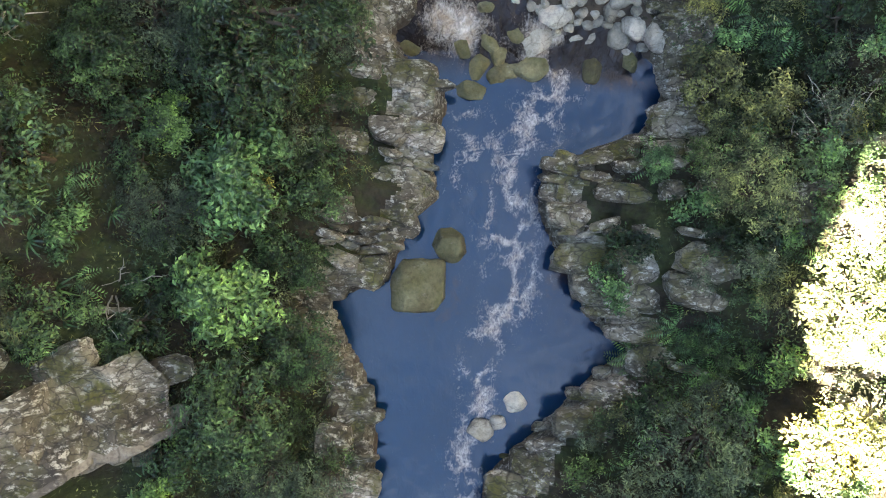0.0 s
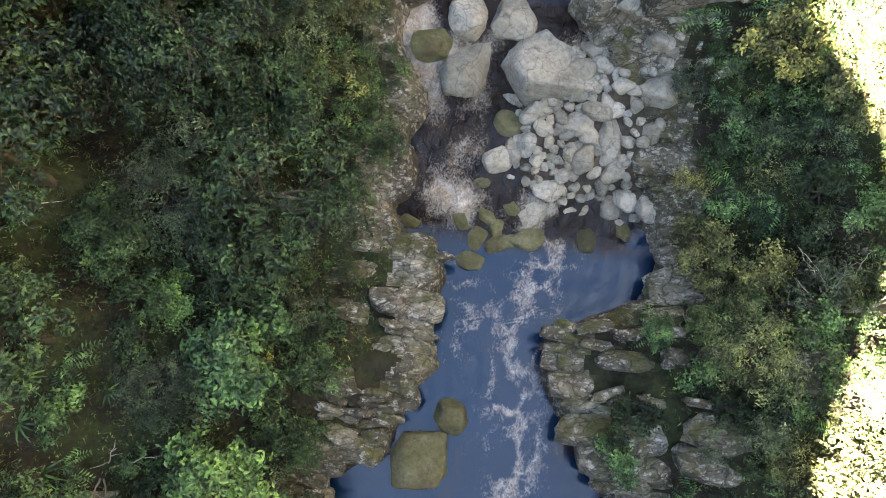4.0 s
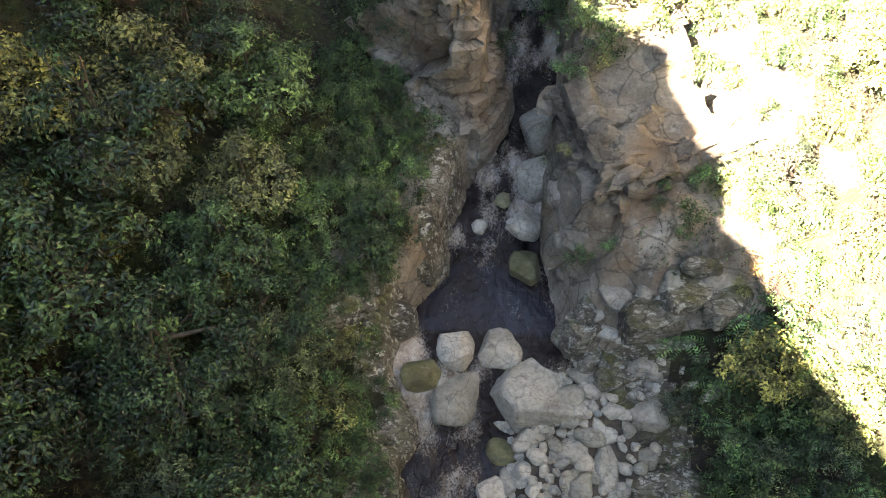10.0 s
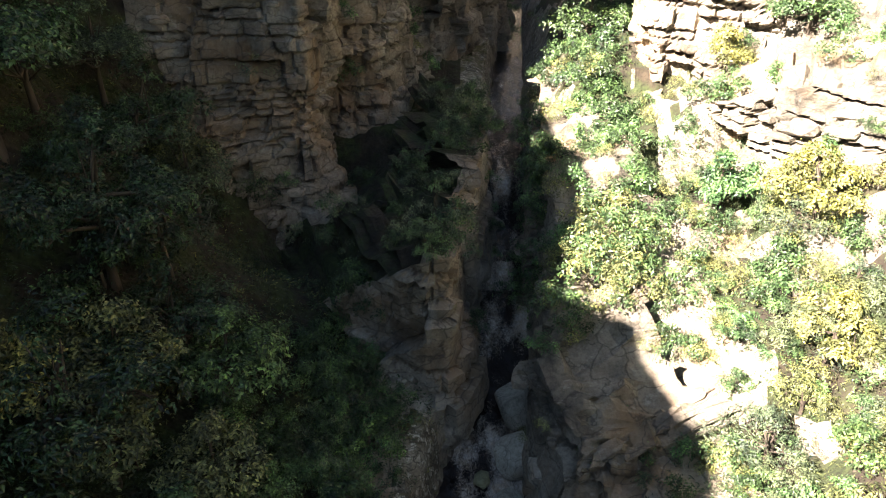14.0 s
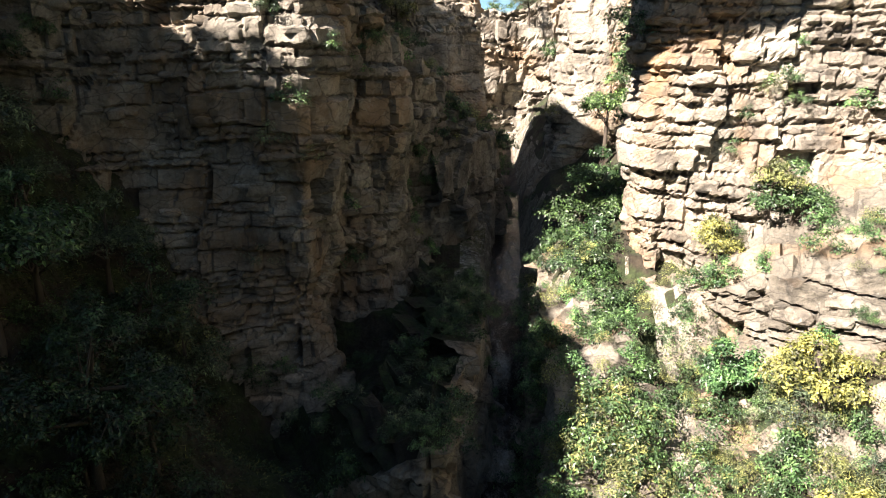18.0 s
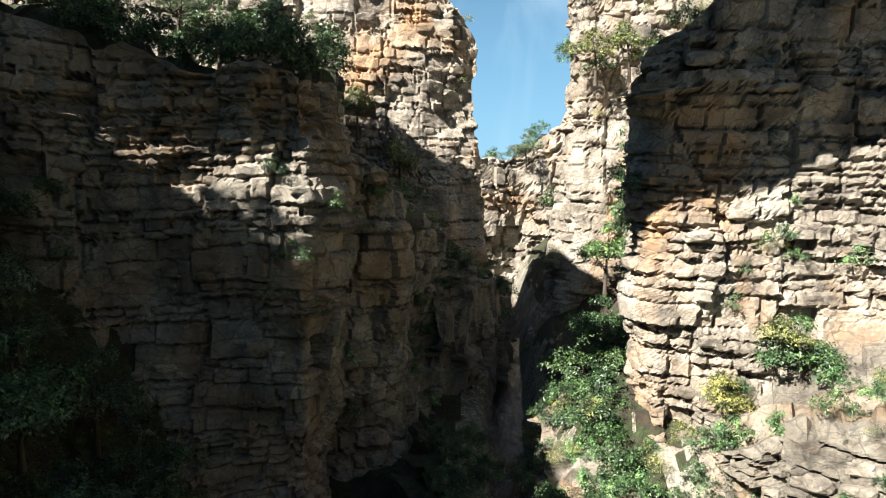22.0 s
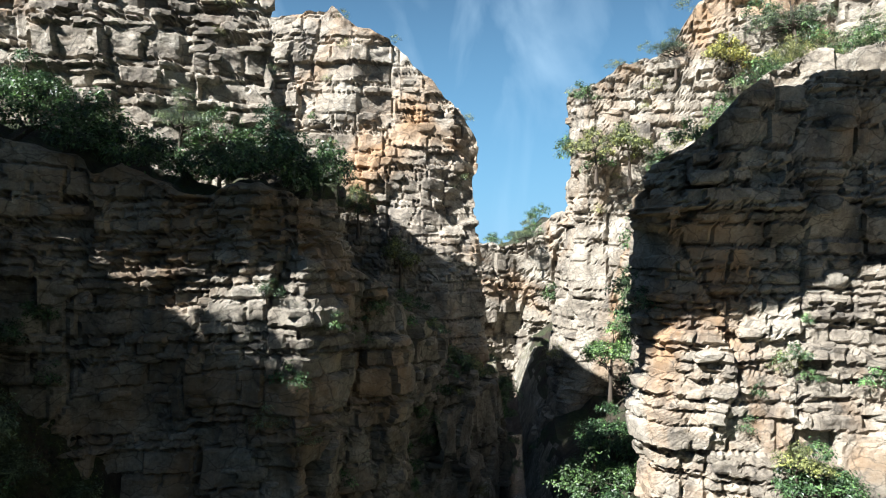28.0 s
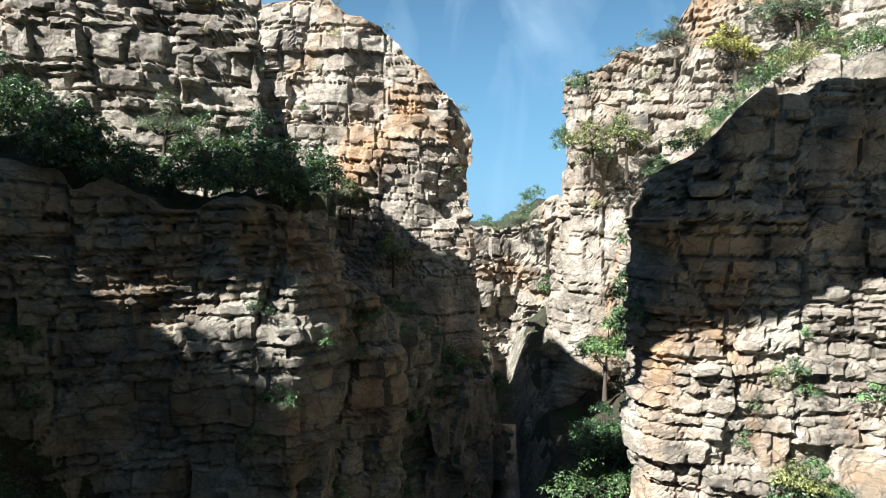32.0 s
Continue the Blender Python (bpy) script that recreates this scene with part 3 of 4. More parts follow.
CL["left_gate"] = cliff("cliff_left_gate", "dark bushy sandstone wall beside the slot", [(-1.6, 45), (0.6, 49), (2.4, 54), (2.9, 59), (3.2, 70)], [(0, 6), (40, 8)], [(0, 22), (5, 20.5), (10, 19), (30, 18)], None, 161, step=0.18, back=6.0, behind=(-1, 0.2))
CL["left_upper"] = cliff("cliff_left_upper", "sunlit pale and ochre sandstone wall of stacked blocks", [(-60, 22), (-30, 34), (-20, 36.5), (-15, 36.5), (-9.3, 37.6), (-9.6, 44), (-17, 56.2), (-6.8, 56.6), (-1.2, 57.3), (1.6, 58.6), (-1, 66), (-5, 76)], [(0, 27), (33, 29), (54, 26), (60, 24), (115, 8)], [(0, 55), (40, 50), (51, 45), (53.5, 42), (55.2, 33), (70, 33), (73, 47), (81, 47.5), (85.2, 45), (91, 40.8), (94.5, 36), (115, 34)], None, 181, back=8.0, behind=(-0.35, 0.93), rise=0.05, step=0.17, fine=(40, 101), grain=0.8, depth=0.55)
CL["right_wall"] = cliff("cliff_right_wall", "ochre sandstone wall, sunlit below a band of shade", [(13, 60), (10.6, 44), (8.9, 37.6), (9.5, 35.6), (13, 35.1), (17.5, 34.6), (21, 33), (27, 27), (37, 18), (60, 4)], [(0, 8), (20, 7), (28, 8), (36, 9), (48, 10), (70, 14), (100, 20)], [(0, 29), (18, 29.5), (22, 31), (24, 33), (27, 35.5), (31, 37.8), (35, 39.6), (40, 41), (60, 44), (110, 52)], lambda S, Z: 2.5 * np.clip((20 - Z) / 12, 0, 1) * np.clip((S - 24) / 4, 0, 1) + 1.0 * np.clip((Z - 29.5) / 1.5, 0, 1) * np.clip((S - 22) / 3, 0, 1) * np.clip((36 - S) / 4, 0, 1), 201, back=25.0, behind=(0.45, 0.89), cap=CLIFF, step=0.15, fine=(16, 46), depth=0.65, bulge=0.7, grain=0.6)
CL["right_low"] = cliff("cliff_right_low", "pale lichen-marked rock bluff rising from the river", [(3.8, 40), (3.6, 33), (3.5, 27), (3.45, 23.5), (3.1, 20.5), (2.85, 18.5), (2.95, 16.6), (3.7, 15.9), (5.5, 15.8), (7.2, 16.0), (8.8, 16.8)], [(0, 4), (14, 3.4), (24, 2.6), (40, 3.4)], [(0, 14), (8, 13), (14, 12), (18, 10.8), (21, 9.6), (25, 8.6), (28, 8.8), (32, 9.5)], lambda S, Z: -0.42 * np.clip(Z - 4.6, 0, 9) * np.clip((S - 19) / 3, 0.06, 1), 221, depth=0.9, bulge=0.45, back=4.4, step=0.12, behind=(0.9, 0.4), grain=1.0, cap=CLIFF)
CL["right_tower"] = cliff("cliff_right_tower", "tall sunlit pale sandstone tower with bushes in its cracks", [(24, 96), (15, 78), (10.4, 67), (9.0, 63), (9.8, 60), (15.8, 59), (23, 56), (34, 48), (66, 36)], [(0, 6), (40, 6), (90, 30)], [(0, 36), (20, 38), (31, 41), (36, 42.5), (40, 43.2), (46, 45), (48, 47.8), (55, 50.8), (107, 60)], foot(2.6, 8, 34), 241, back=25.0, behind=(0.3, 0.95), step=0.19, fine=(26, 67), depth=0.6, grain=0.8)
CL["far_wall"] = cliff("cliff_far_wall", "distant sunlit pale cliff closing the gorge", [(-20, 92), (1, 94), (7, 96), (14, 93), (30, 90)], [(0, -5), (90, -5)], [(0, 31), (22, 30.5), (26, 30), (30, 31), (34, 34), (60, 36)], None, 261, step=0.3, back=40.0, behind=(0, 1), rise=0.0)

CL["right_ledge"] = cliff("cliff_right_ledge", "sunlit pale stacked rock ledges on the slope", [(11.0, 33), (12.0, 30.2), (13.4, 28.4), (15.5, 27.0), (20, 25), (27, 20)], [(0, 8), (30, 9)], [(0, 14), (3, 16), (6, 17.5), (9, 18.5), (14, 21), (25, 26)], foot(1.5, 8, 16), 311, step=0.15, back=9.0, behind=(0.35, 0.94), rise=0.3, cap=CLIFF)
CL["left_outcrop"] = cliff("outcrop_left", "pale orange-stained rock outcrop with mossy top on the slope", [(-20, -11.8), (-13, -9.1), (-10.6, -8.1), (-8.6, -6.7), (-7.2, -5.5)], [(0, 2), (20, 1.5)], [(0, 9.5), (6, 7.8), (9, 7.0), (12, 6.0), (15, 5.0)], None, 281, step=0.11, depth=0.6, bulge=0.35, back=2.6, behind=(-0.45, 0.9), rise=0.2, cap=BANK, mat=CLIFF)
CL["right_outcrop"] = cliff("outcrop_right", "pale sunlit rock ledge with yellow moss on the slope", [(9.2, 1.7), (10.6, 1.4), (12.5, 1.5), (17, 2.0)], [(0, 1.5), (20, 3)], [(0, 5.0), (3, 6.0), (7, 7.8)], None, 291, step=0.11, depth=0.6, bulge=0.4, back=1.2, behind=(0.2, 1), rise=0.1, cap=BANK)


# ---- boulders ----
def boulder_mesh(name, seed, mat, size=(1, 1, 0.7), facets=16, cut=0.74, fine=4, flat=False, square=2.7, jag=0.022):
    rng = np.random.default_rng(seed)
    bm = bmesh.new()
    bmesh.ops.create_icosphere(bm, subdivisions=fine, radius=1)
    dirs = rng.normal(size=(facets, 3))
    dirs /= np.linalg.norm(dirs, axis=1)[:, None]
    lim = rng.uniform(cut - 0.12, cut + 0.12, facets)
    co = np.array([v.co for v in bm.verts])
    co = co / (np.abs(co) ** square).sum(1)[:, None] ** (1 / square)
    lim = lim * 1.08
    for d, l in zip(dirs, lim):
        over = np.maximum(co @ d - l, 0)
        co = co - 0.98 * over[:, None] * d
    co = co * (1 + 0.075 * fbm(co[:, 0] * 2 + seed, co[:, 1] * 2, co[:, 2] * 2, seed, 4) + jag * fbm(co[:, 0] * 7 + seed, co[:, 1] * 9, co[:, 2] * 9, seed, 2))[:, None]
    co = co * np.array(size)
    for v, c in zip(bm.verts, co):
        v.co = c
    me = bpy.data.meshes.new(name)
    bm.to_mesh(me)
    bm.free()
    me.materials.append(mat)
    me.polygons.foreach_set("use_smooth", np.full(len(me.polygons), not flat))
    return me


def place_boulder(x, y, z, size, turn, seed, mat=BOULDER, label="rounded grey river boulder on the stony bar", name="boulder", tilt=0.0, cut=0.75, square=2.7):
    ob = new(name, boulder_mesh(name, seed, mat, size, cut=cut, square=square))
    ob.matrix_world = pose(x, y, z, tilt, 0, turn)
    return tagged(ob, label, "boulder")


place_boulder(2.45, 12.5, 2.0, (1.75, 1.7, 1.3), 20, 1, label="huge pale flat-topped boulder across the stony bar")
place_boulder(-0.15, 12.5, 1.9, (0.85, 1.5, 1.0), -30, 2, label="olive-grey wedge-shaped boulder beside the rapids")
place_boulder(-0.35, 13.7, 2.9, (0.85, 0.75, 0.8), 10, 3, label="squarish grey boulder above the rapids")
place_boulder(-1.6, 12.9, 2.4, (0.75, 0.7, 0.75), 0, 4, MOSSY, "dark green algae-covered boulder in the white water")
place_boulder(1.1, 13.8, 2.7, (0.85, 0.9, 0.75), 30, 5)
place_boulder(4.95, 10.4, 1.5, (0.65, 1.05, 0.75), -10, 6, label="tall pale angular boulder on the stony bar")
place_boulder(5.1, 13.0, 2.3, (1.05, 0.6, 0.6), -15, 7, label="pointed pale boulder beside the bank ledges")
place_boulder(2.25, 10.0, 1.3, (0.48, 0.45, 0.42), 0, 8, label="white rounded boulder on the stony bar", cut=0.9)
place_boulder(1.1, 9.4, 0.9, (0.52, 0.5, 0.45), 30, 9)
place_boulder(1.45, 10.7, 1.2, (0.6, 0.55, 0.42), 10, 10, MOSSY, "olive-green boulder on the stony bar")
place_boulder(-0.75, -1.3, 0.05, (0.98, 0.92, 0.5), 6, 20, MOSSY, "large square flat-topped mossy slab in the pool", cut=1.0, square=12.0)
place_boulder(0.3, 0.25, 0.05, (0.62, 0.72, 0.55), 35, 21, MOSSY, "wedge-shaped olive mossy rock in the pool", cut=0.78, square=5.0)
place_boulder(3.1, -5.1, 0.0, (0.42, 0.38, 0.32), 0, 22, label="pale rounded rock standing in the pool")
place_boulder(1.95, -6.2, 0.0, (0.48, 0.42, 0.3), 0, 23, label="pale rounded rock standing in the pool")
place_boulder(2.55, -5.9, 0.0, (0.3, 0.28, 0.25), 0, 24, label="pale rounded rock standing in the pool")
place_boulder(2.1, 17.3, 3.3, (0.65, 0.75, 0.65), 0, 30, MOSSY, "grey-green boulder at the foot of the bluff")
place_boulder(2.0, 19.0, 3.9, (0.7, 0.75, 0.65), 0, 31)
place_boulder(2.6, 20.9, 4.5, (0.95, 0.8, 0.85), 20, 32, label="big angular grey boulder wedged in the slot")
place_boulder(2.7, 23.0, 5.2, (0.9, 1.0, 0.9), 40, 33, label="big angular grey boulder wedged in the slot")
place_boulder(0.4, 22.1, 4.6, (0.5, 0.4, 0.35), 0, 34)
place_boulder(1.2, 20.1, 4.0, (0.4, 0.4, 0.35), 0, 35, MOSSY, "small mossy boulder in the upper rapids")
place_boulder(0.3, 19.1, 3.5, (0.4, 0.3, 0.3), 0, 36)
for n, (x, y, r) in enumerate([(0.4, 5.8, 0.5), (2.4, 6.75, 0.62), (1.75, 6.6, 0.42), (1.35, 6.5, 0.42), (0.6, 6.65, 0.45), (1.3, 7.2, 0.4), (4.6, 7.0, 0.48), (5.9, 7.4, 0.42), (0.0, 7.2, 0.4), (0.9, 7.5, 0.35), (1.7, 7.9, 0.4), (-1.9, 7.1, 0.35), (0.6, 8.6, 0.3)]):
    place_boulder(x, y, float(water_level(y)) - 0.02, (r * 1.15, r * 0.8, r * 0.5), 15 * n, 50 + n, MOSSY, "half-sunken yellow-green stone in the shallows", "stone")

rng = np.random.default_rng(5)
protos = [boulder_mesh("stone", 80 + n, BOULDER, (1, 0.8, 0.65), facets=14, cut=0.72, fine=3, jag=0.04) for n in range(8)]
n_made = 0
taken = [(2.45, 12.5, 1.6), (-0.15, 12.5, 0.9), (4.95, 10.4, 0.8), (5.1, 13.0, 0.8), (2.25, 10, 0.45), (1.1, 9.4, 0.5), (1.45, 10.7, 0.55), (-1.55, 12.9, 0.6), (-0.35, 13.8, 0.6), (1.15, 13.9, 0.7)]
for trial in range(6000):
    y = rng.uniform(7.7, 14.6)
    x = rng.uniform(1.0, 6.6)
    if x < 1.3 + max(0, 8.6 - y) * 1.2 or n_made > 330:
        continue
    r = 0.17 + 0.75 * rng.random() ** 1.9
    if any((x - a) ** 2 + (y - b) ** 2 < (0.6 * (r + c)) ** 2 for a, b, c in taken):
        continue
    taken.append((x, y, r))
    ob = new("stone", protos[rng.integers(8)])
    z = float(ground(np.array([x]), np.array([y]))[0])
    ob.matrix_world = pose(x, y, z + r * 0.15, rng.uniform(-20, 20), rng.uniform(-20, 20), rng.uniform(0, 360)) @ Matrix.Diagonal((r * 1.15, r * 1.15, r * 1.1, 1))
    tagged(ob, "pale grey river stone on the stony bar", "stone", "stones of the bar")
    n_made += 1


# ---- plants ----
def leaf_cloud(rng, centres, normals, size, spread, per, droop=0.2, slim=0.5):
    """Folded leaves round centres: arrays of vertices and faces."""
    n = len(centres) * per
    c = np.repeat(centres, per, 0) + rng.normal(size=(n, 3)) * spread
    nn = np.repeat(normals, per, 0) + rng.normal(size=(n, 3)) * 0.4
    nn /= np.linalg.norm(nn, axis=1)[:, None] + 1e-9
    a = np.cross(nn, rng.normal(size=(n, 3)))
    a /= np.linalg.norm(a, axis=1)[:, None] + 1e-9
    b = np.cross(nn, a)
    L = size * rng.uniform(0.6, 1.3, n)[:, None]
    tip = c + a * L - np.array([0, 0, droop]) * L
    v = np.stack([c - a * L * 0.2, c + b * L * slim * 0.5 + nn * L * 0.08 + a * L * 0.35, tip, c - b * L * slim * 0.5 + nn * L * 0.08 + a * L * 0.35], 1).reshape(-1, 3)
    f = np.arange(4 * n).reshape(-1, 4)
    return v, f


def limb_mesh(name, paths, mat, sides=6):
    """Tapered tubes along lists of (point, radius)."""
    V, F = [], []
    for path in paths:
        base = len(V)
        for i, (p, r) in enumerate(path):
            p = Vector(p)
            d = (Vector(path[min(i + 1, len(path) - 1)][0]) - Vector(path[max(i - 1, 0)][0])).normalized()
            u = d.orthogonal().normalized()
            w = d.cross(u)
            for k in range(sides):
                t = 2 * math.pi * k / sides
                V.append(p + (u * math.cos(t) + w * math.sin(t)) * r)
        for i in range(len(path) - 1):
            for k in range(sides):
                a, b = base + i * sides + k, base + i * sides + (k + 1) % sides
                F.append((a, b, b + sides, a + sides))
    return raw_mesh(name, [tuple(v) for v in V], F, mat, True)


def make_tree(seed, leafmat, height, width, leaf, clumps, per, label, slim=0.6, lobes=9, category="tree", name="tree", bark=None, flat=0.75):
    rng = np.random.default_rng(seed)
    root = new(name)
    bark = bark or BARK
    r0 = 0.035 * height ** 0.8 + 0.02
    lean_ = rng.normal(size=2) * 0.06 * height
    trunk = [((lean_[0] * t * t, lean_[1] * t * t, height * 0.8 * t), r0 * (1 - 0.75 * t)) for t in np.linspace(0, 1, 6)]
    trunk[0] = ((0, 0, -0.6), r0 * 1.4)
    part("trunk", limb_mesh("trunk", [trunk], bark, 7), root)
    lobe_c, limbs = [], []
    for k in range(lobes):
        ang = 2 * math.pi * (k + rng.uniform(-0.3, 0.3)) / lobes
        rad = width * rng.uniform(0.2, 0.40) if k else 0
        h = height * (0.9 - 0.9 * (rad / width) - rng.uniform(0, 0.12)) if k else height * 0.88
        c = np.array([lean_[0] + rad * math.cos(ang), lean_[1] + rad * math.sin(ang), h])
        lobe_c.append((c, width * rng.uniform(0.15, 0.24)))
        t0 = rng.uniform(0.35, 0.75)
        start = np.array([lean_[0] * t0 * t0, lean_[1] * t0 * t0, height * 0.8 * t0])
        mid = (start + c) / 2 + rng.normal(size=3) * 0.05 * width
        c = c - np.array([0, 0, 0.04 * height])
        limbs.append([(tuple(start), r0 * 0.5), (tuple(mid), r0 * 0.33), (tuple(c), r0 * 0.14)])
        for _ in range(2):
            e = c + rng.normal(size=3) * width * 0.07
            limbs.append([(tuple(mid), r0 * 0.24), (tuple((mid + e) / 2 + rng.normal(size=3) * 0.03 * width), r0 * 0.16), (tuple(e), r0 * 0.06)])
    if name == "tree":
        for k in range(lobes):
            part("limb", limb_mesh("limb", limbs[3 * k:3 * k + 3], bark, 5), root)
    else:
        part("stem", limb_mesh("stem", limbs, bark, 4), root)
    cs, ns = [], []
    for c, r in lobe_c:
        m = clumps // lobes
        d = rng.normal(size=(m, 3))
        d[:, 2] = np.abs(d[:, 2]) * 1.2 - 0.12
        d /= np.linalg.norm(d, axis=1)[:, None]
        rad = r * rng.uniform(0.72, 1.12, m)[:, None]
        cs.append(c + d * rad * np.array([1, 1, flat]))
        ns.append(d * 0.9 + np.array([0, 0, 0.45]))
    v, f = leaf_cloud(rng, np.concatenate(cs), np.concatenate(ns), leaf, leaf * 0.9, per, slim=slim)
    part("crown", raw_mesh("crown", v, f, leafmat), root)
    return tagged(root, label, category)


def make_fern(seed, mat, size, label, fronds=11, pinnae=12):
    rng = np.random.default_rng(seed)
    root = new("fern")
    for k in range(fronds):
        ang = 2 * math.pi * (k + rng.uniform(-0.3, 0.3)) / fronds
        L = size * rng.uniform(0.75, 1.1)
        V, F = [], []
        ca, sa = math.cos(ang), math.sin(ang)
        for p in range(pinnae):
            t = (p + 0.5) / pinnae
            x, z = L * t, L * (0.75 * t - 0.85 * t * t)
            w = L * 0.26 * math.sin(math.pi * min(1, 0.12 + 0.88 * (1 - t))) * (1 - 0.3 * t) + 0.01
            dx = L / pinnae * 0.85
            for sg in (-1, 1):
                q = [(x, 0, z), (x + dx * 0.5, sg * w * 0.5, z + 0.02 * L), (x + dx * 0.9, sg * w, z - 0.06 * L), (x + dx * 1.1, sg * w * 0.4, z)]
                b = len(V)
                V += [(ca * a - sa * c, sa * a + ca * c, d) for a, c, d in q]
                F.append((b, b + 1, b + 2, b + 3) if sg > 0 else (b + 3, b + 2, b + 1, b))
        part("frond", raw_mesh("frond", V, F, mat), root)
    return tagged(root, label, "fern")


PROTO = {
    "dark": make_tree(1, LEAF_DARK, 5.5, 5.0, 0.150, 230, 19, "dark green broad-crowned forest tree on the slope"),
    "mid": make_tree(2, LEAF_MID, 5.0, 4.4, 0.150, 220, 19, "leafy green forest tree on the slope", lobes=10),
    "mid2": make_tree(3, LEAF_DARK, 6.5, 5.2, 0.143, 250, 19, "tall dark forest tree with an uneven crown", lobes=11),
    "bright": make_tree(4, LEAF_BRIGHT, 3.6, 3.2, 0.167, 170, 21, "bright green large-leaved young tree on the slope", lobes=6),
    "grey": make_tree(5, LEAF_GREY, 4.8, 4.2, 0.134, 240, 22, "grey-green fine-leaved tree growing on the slope", lobes=10, slim=0.35),
    "olive": make_tree(6, LEAF_OLIVE, 3.0, 3.0, 0.127, 170, 19, "olive-yellow bushy tree catching the light", lobes=6),
    "gold": make_tree(7, LEAF_GOLD, 4.6, 4.2, 0.158, 200, 19, "tree with yellowing flowering crown", lobes=10),
}
SHRUB = {
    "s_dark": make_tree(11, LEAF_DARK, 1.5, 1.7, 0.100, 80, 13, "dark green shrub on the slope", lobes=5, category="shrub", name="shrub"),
    "s_mid": make_tree(12, LEAF_MID, 1.3, 1.6, 0.096, 80, 13, "leafy green shrub on the slope", lobes=5, category="shrub", name="shrub"),
    "s_olive": make_tree(13, LEAF_OLIVE, 1.2, 1.5, 0.096, 80, 12, "olive-green shrub growing on rock", lobes=5, category="shrub", name="shrub", slim=0.3),
    "s_bright": make_tree(14, LEAF_BRIGHT, 1.0, 1.2, 0.100, 60, 13, "bright green shrub growing on rock", lobes=4, category="shrub", name="shrub"),
    "s_grey": make_tree(15, LEAF_GREY, 1.6, 1.8, 0.096, 90, 12, "grey-green shrub with fine leaves", lobes=5, category="shrub", name="shrub", slim=0.3),
}
FERNS = {"fern": make_fern(21, FERN, 0.9, "green fern with arching fronds"), "fern_big": make_fern(22, FERN, 1.5, "large green fern with long arching fronds", 13, 14), "fern_dry": make_fern(23, FERN_DRY, 1.2, "rust-brown dying fern on the slope", 10)}


def make_rosette(seed, mat, size, label):
    rng = np.random.default_rng(seed)
    root = new("rosette_plant")
    for k in range(16):
        ang, L = 2.4 * k, size * rng.uniform(0.7, 1.1)
        up = 0.9 - 0.045 * k
        ca, sa, w = math.cos(ang), math.sin(ang), size * 0.055
        V = []
        for t, ww in ((0, 0.7), (0.35, 1.0), (0.7, 0.7), (1.0, 0.05)):
            x, z = L * t, L * (up * t - 0.7 * t * t)
            V += [(ca * x - sa * w * ww, sa * x + ca * w * ww, z), (ca * x + sa * w * ww, sa * x - ca * w * ww, z)]
        part("leaf", raw_mesh("leaf", V, [(0, 1, 3, 2), (2, 3, 5, 4), (4, 5, 7, 6)], mat), root)
    return tagged(root, label, "plant")


def make_dead_bush(seed, size, label):
    rng = np.random.default_rng(seed)
    root = new("dead_bush")
    for k in range(12):
        p = np.array([0, 0, -0.1])
        d = rng.normal(size=3) * [1, 1, 0.35] + [0, 0, 0.75]
        d /= np.linalg.norm(d)
        paths, main = [], [(tuple(p), 0.03 * size)]
        for i in range(5):
            d = d + rng.normal(size=3) * 0.22
            d /= np.linalg.norm(d)
            p = p + d * size * 0.26
            main.append((tuple(p), 0.03 * size * (1 - 0.18 * (i + 1))))
            if i > 0:
                e = d + rng.normal(size=3) * 0.6
                e /= np.linalg.norm(e)
                paths.append([(tuple(p), 0.014 * size), (tuple(p + e * size * 0.2), 0.009 * size), (tuple(p + e * size * 0.36 + rng.normal(size=3) * 0.05 * size), 0.004 * size)])
        part("branch", limb_mesh("branch", [main] + paths, DEAD, 4), root)
    return tagged(root, label, "bush")


PROTO["rosette"] = make_rosette(31, FERN, 0.55, "spiky green rosette plant on mossy ground")
PROTO["dead"] = make_dead_bush(33, 1.0, "bare bleached dead bush with thin branches")
PROTO.update(SHRUB)
PROTO.update(FERNS)
used = set()


def plant(kind, x, y, z=None, scale=1.0, turn=0.0, tilt=0.0):
    if z is None:
        z = float(ground(np.array([x]), np.array([y]))[0]) - 0.05
    m = pose(x, y, z, tilt, 0, turn) @ Matrix.Diagonal((scale, scale, scale, 1))
    ob = PROTO[kind]
    if kind not in used:
        used.add(kind)
        ob.matrix_basis = m
        return ob
    c = copy_thing(ob, m)
    c.matrix_basis = m
    return c


rng = np.random.default_rng(17)


def scatter(kinds, n, xr, yr, gap, scale=(0.8, 1.25), ok=None, tries=40, avoid=()):
    pts, first = list(avoid), len(avoid)
    n += first
    for _ in range(n * tries):
        if len(pts) >= n:
            break
        x, y = rng.uniform(*xr), rng.uniform(*yr)
        if ok and not ok(x, y):
            continue
        if any((x - a) ** 2 + (y - b) ** 2 < gap * gap for a, b in pts):
            continue
        pts.append((x, y))
        plant(kinds[rng.integers(len(kinds))], x, y, None, rng.uniform(*scale), rng.uniform(0, 360))
    return pts


dleft = lambda x, y: float(left_edge(y)) - x
dright = lambda x, y: x - float(right_edge(y))

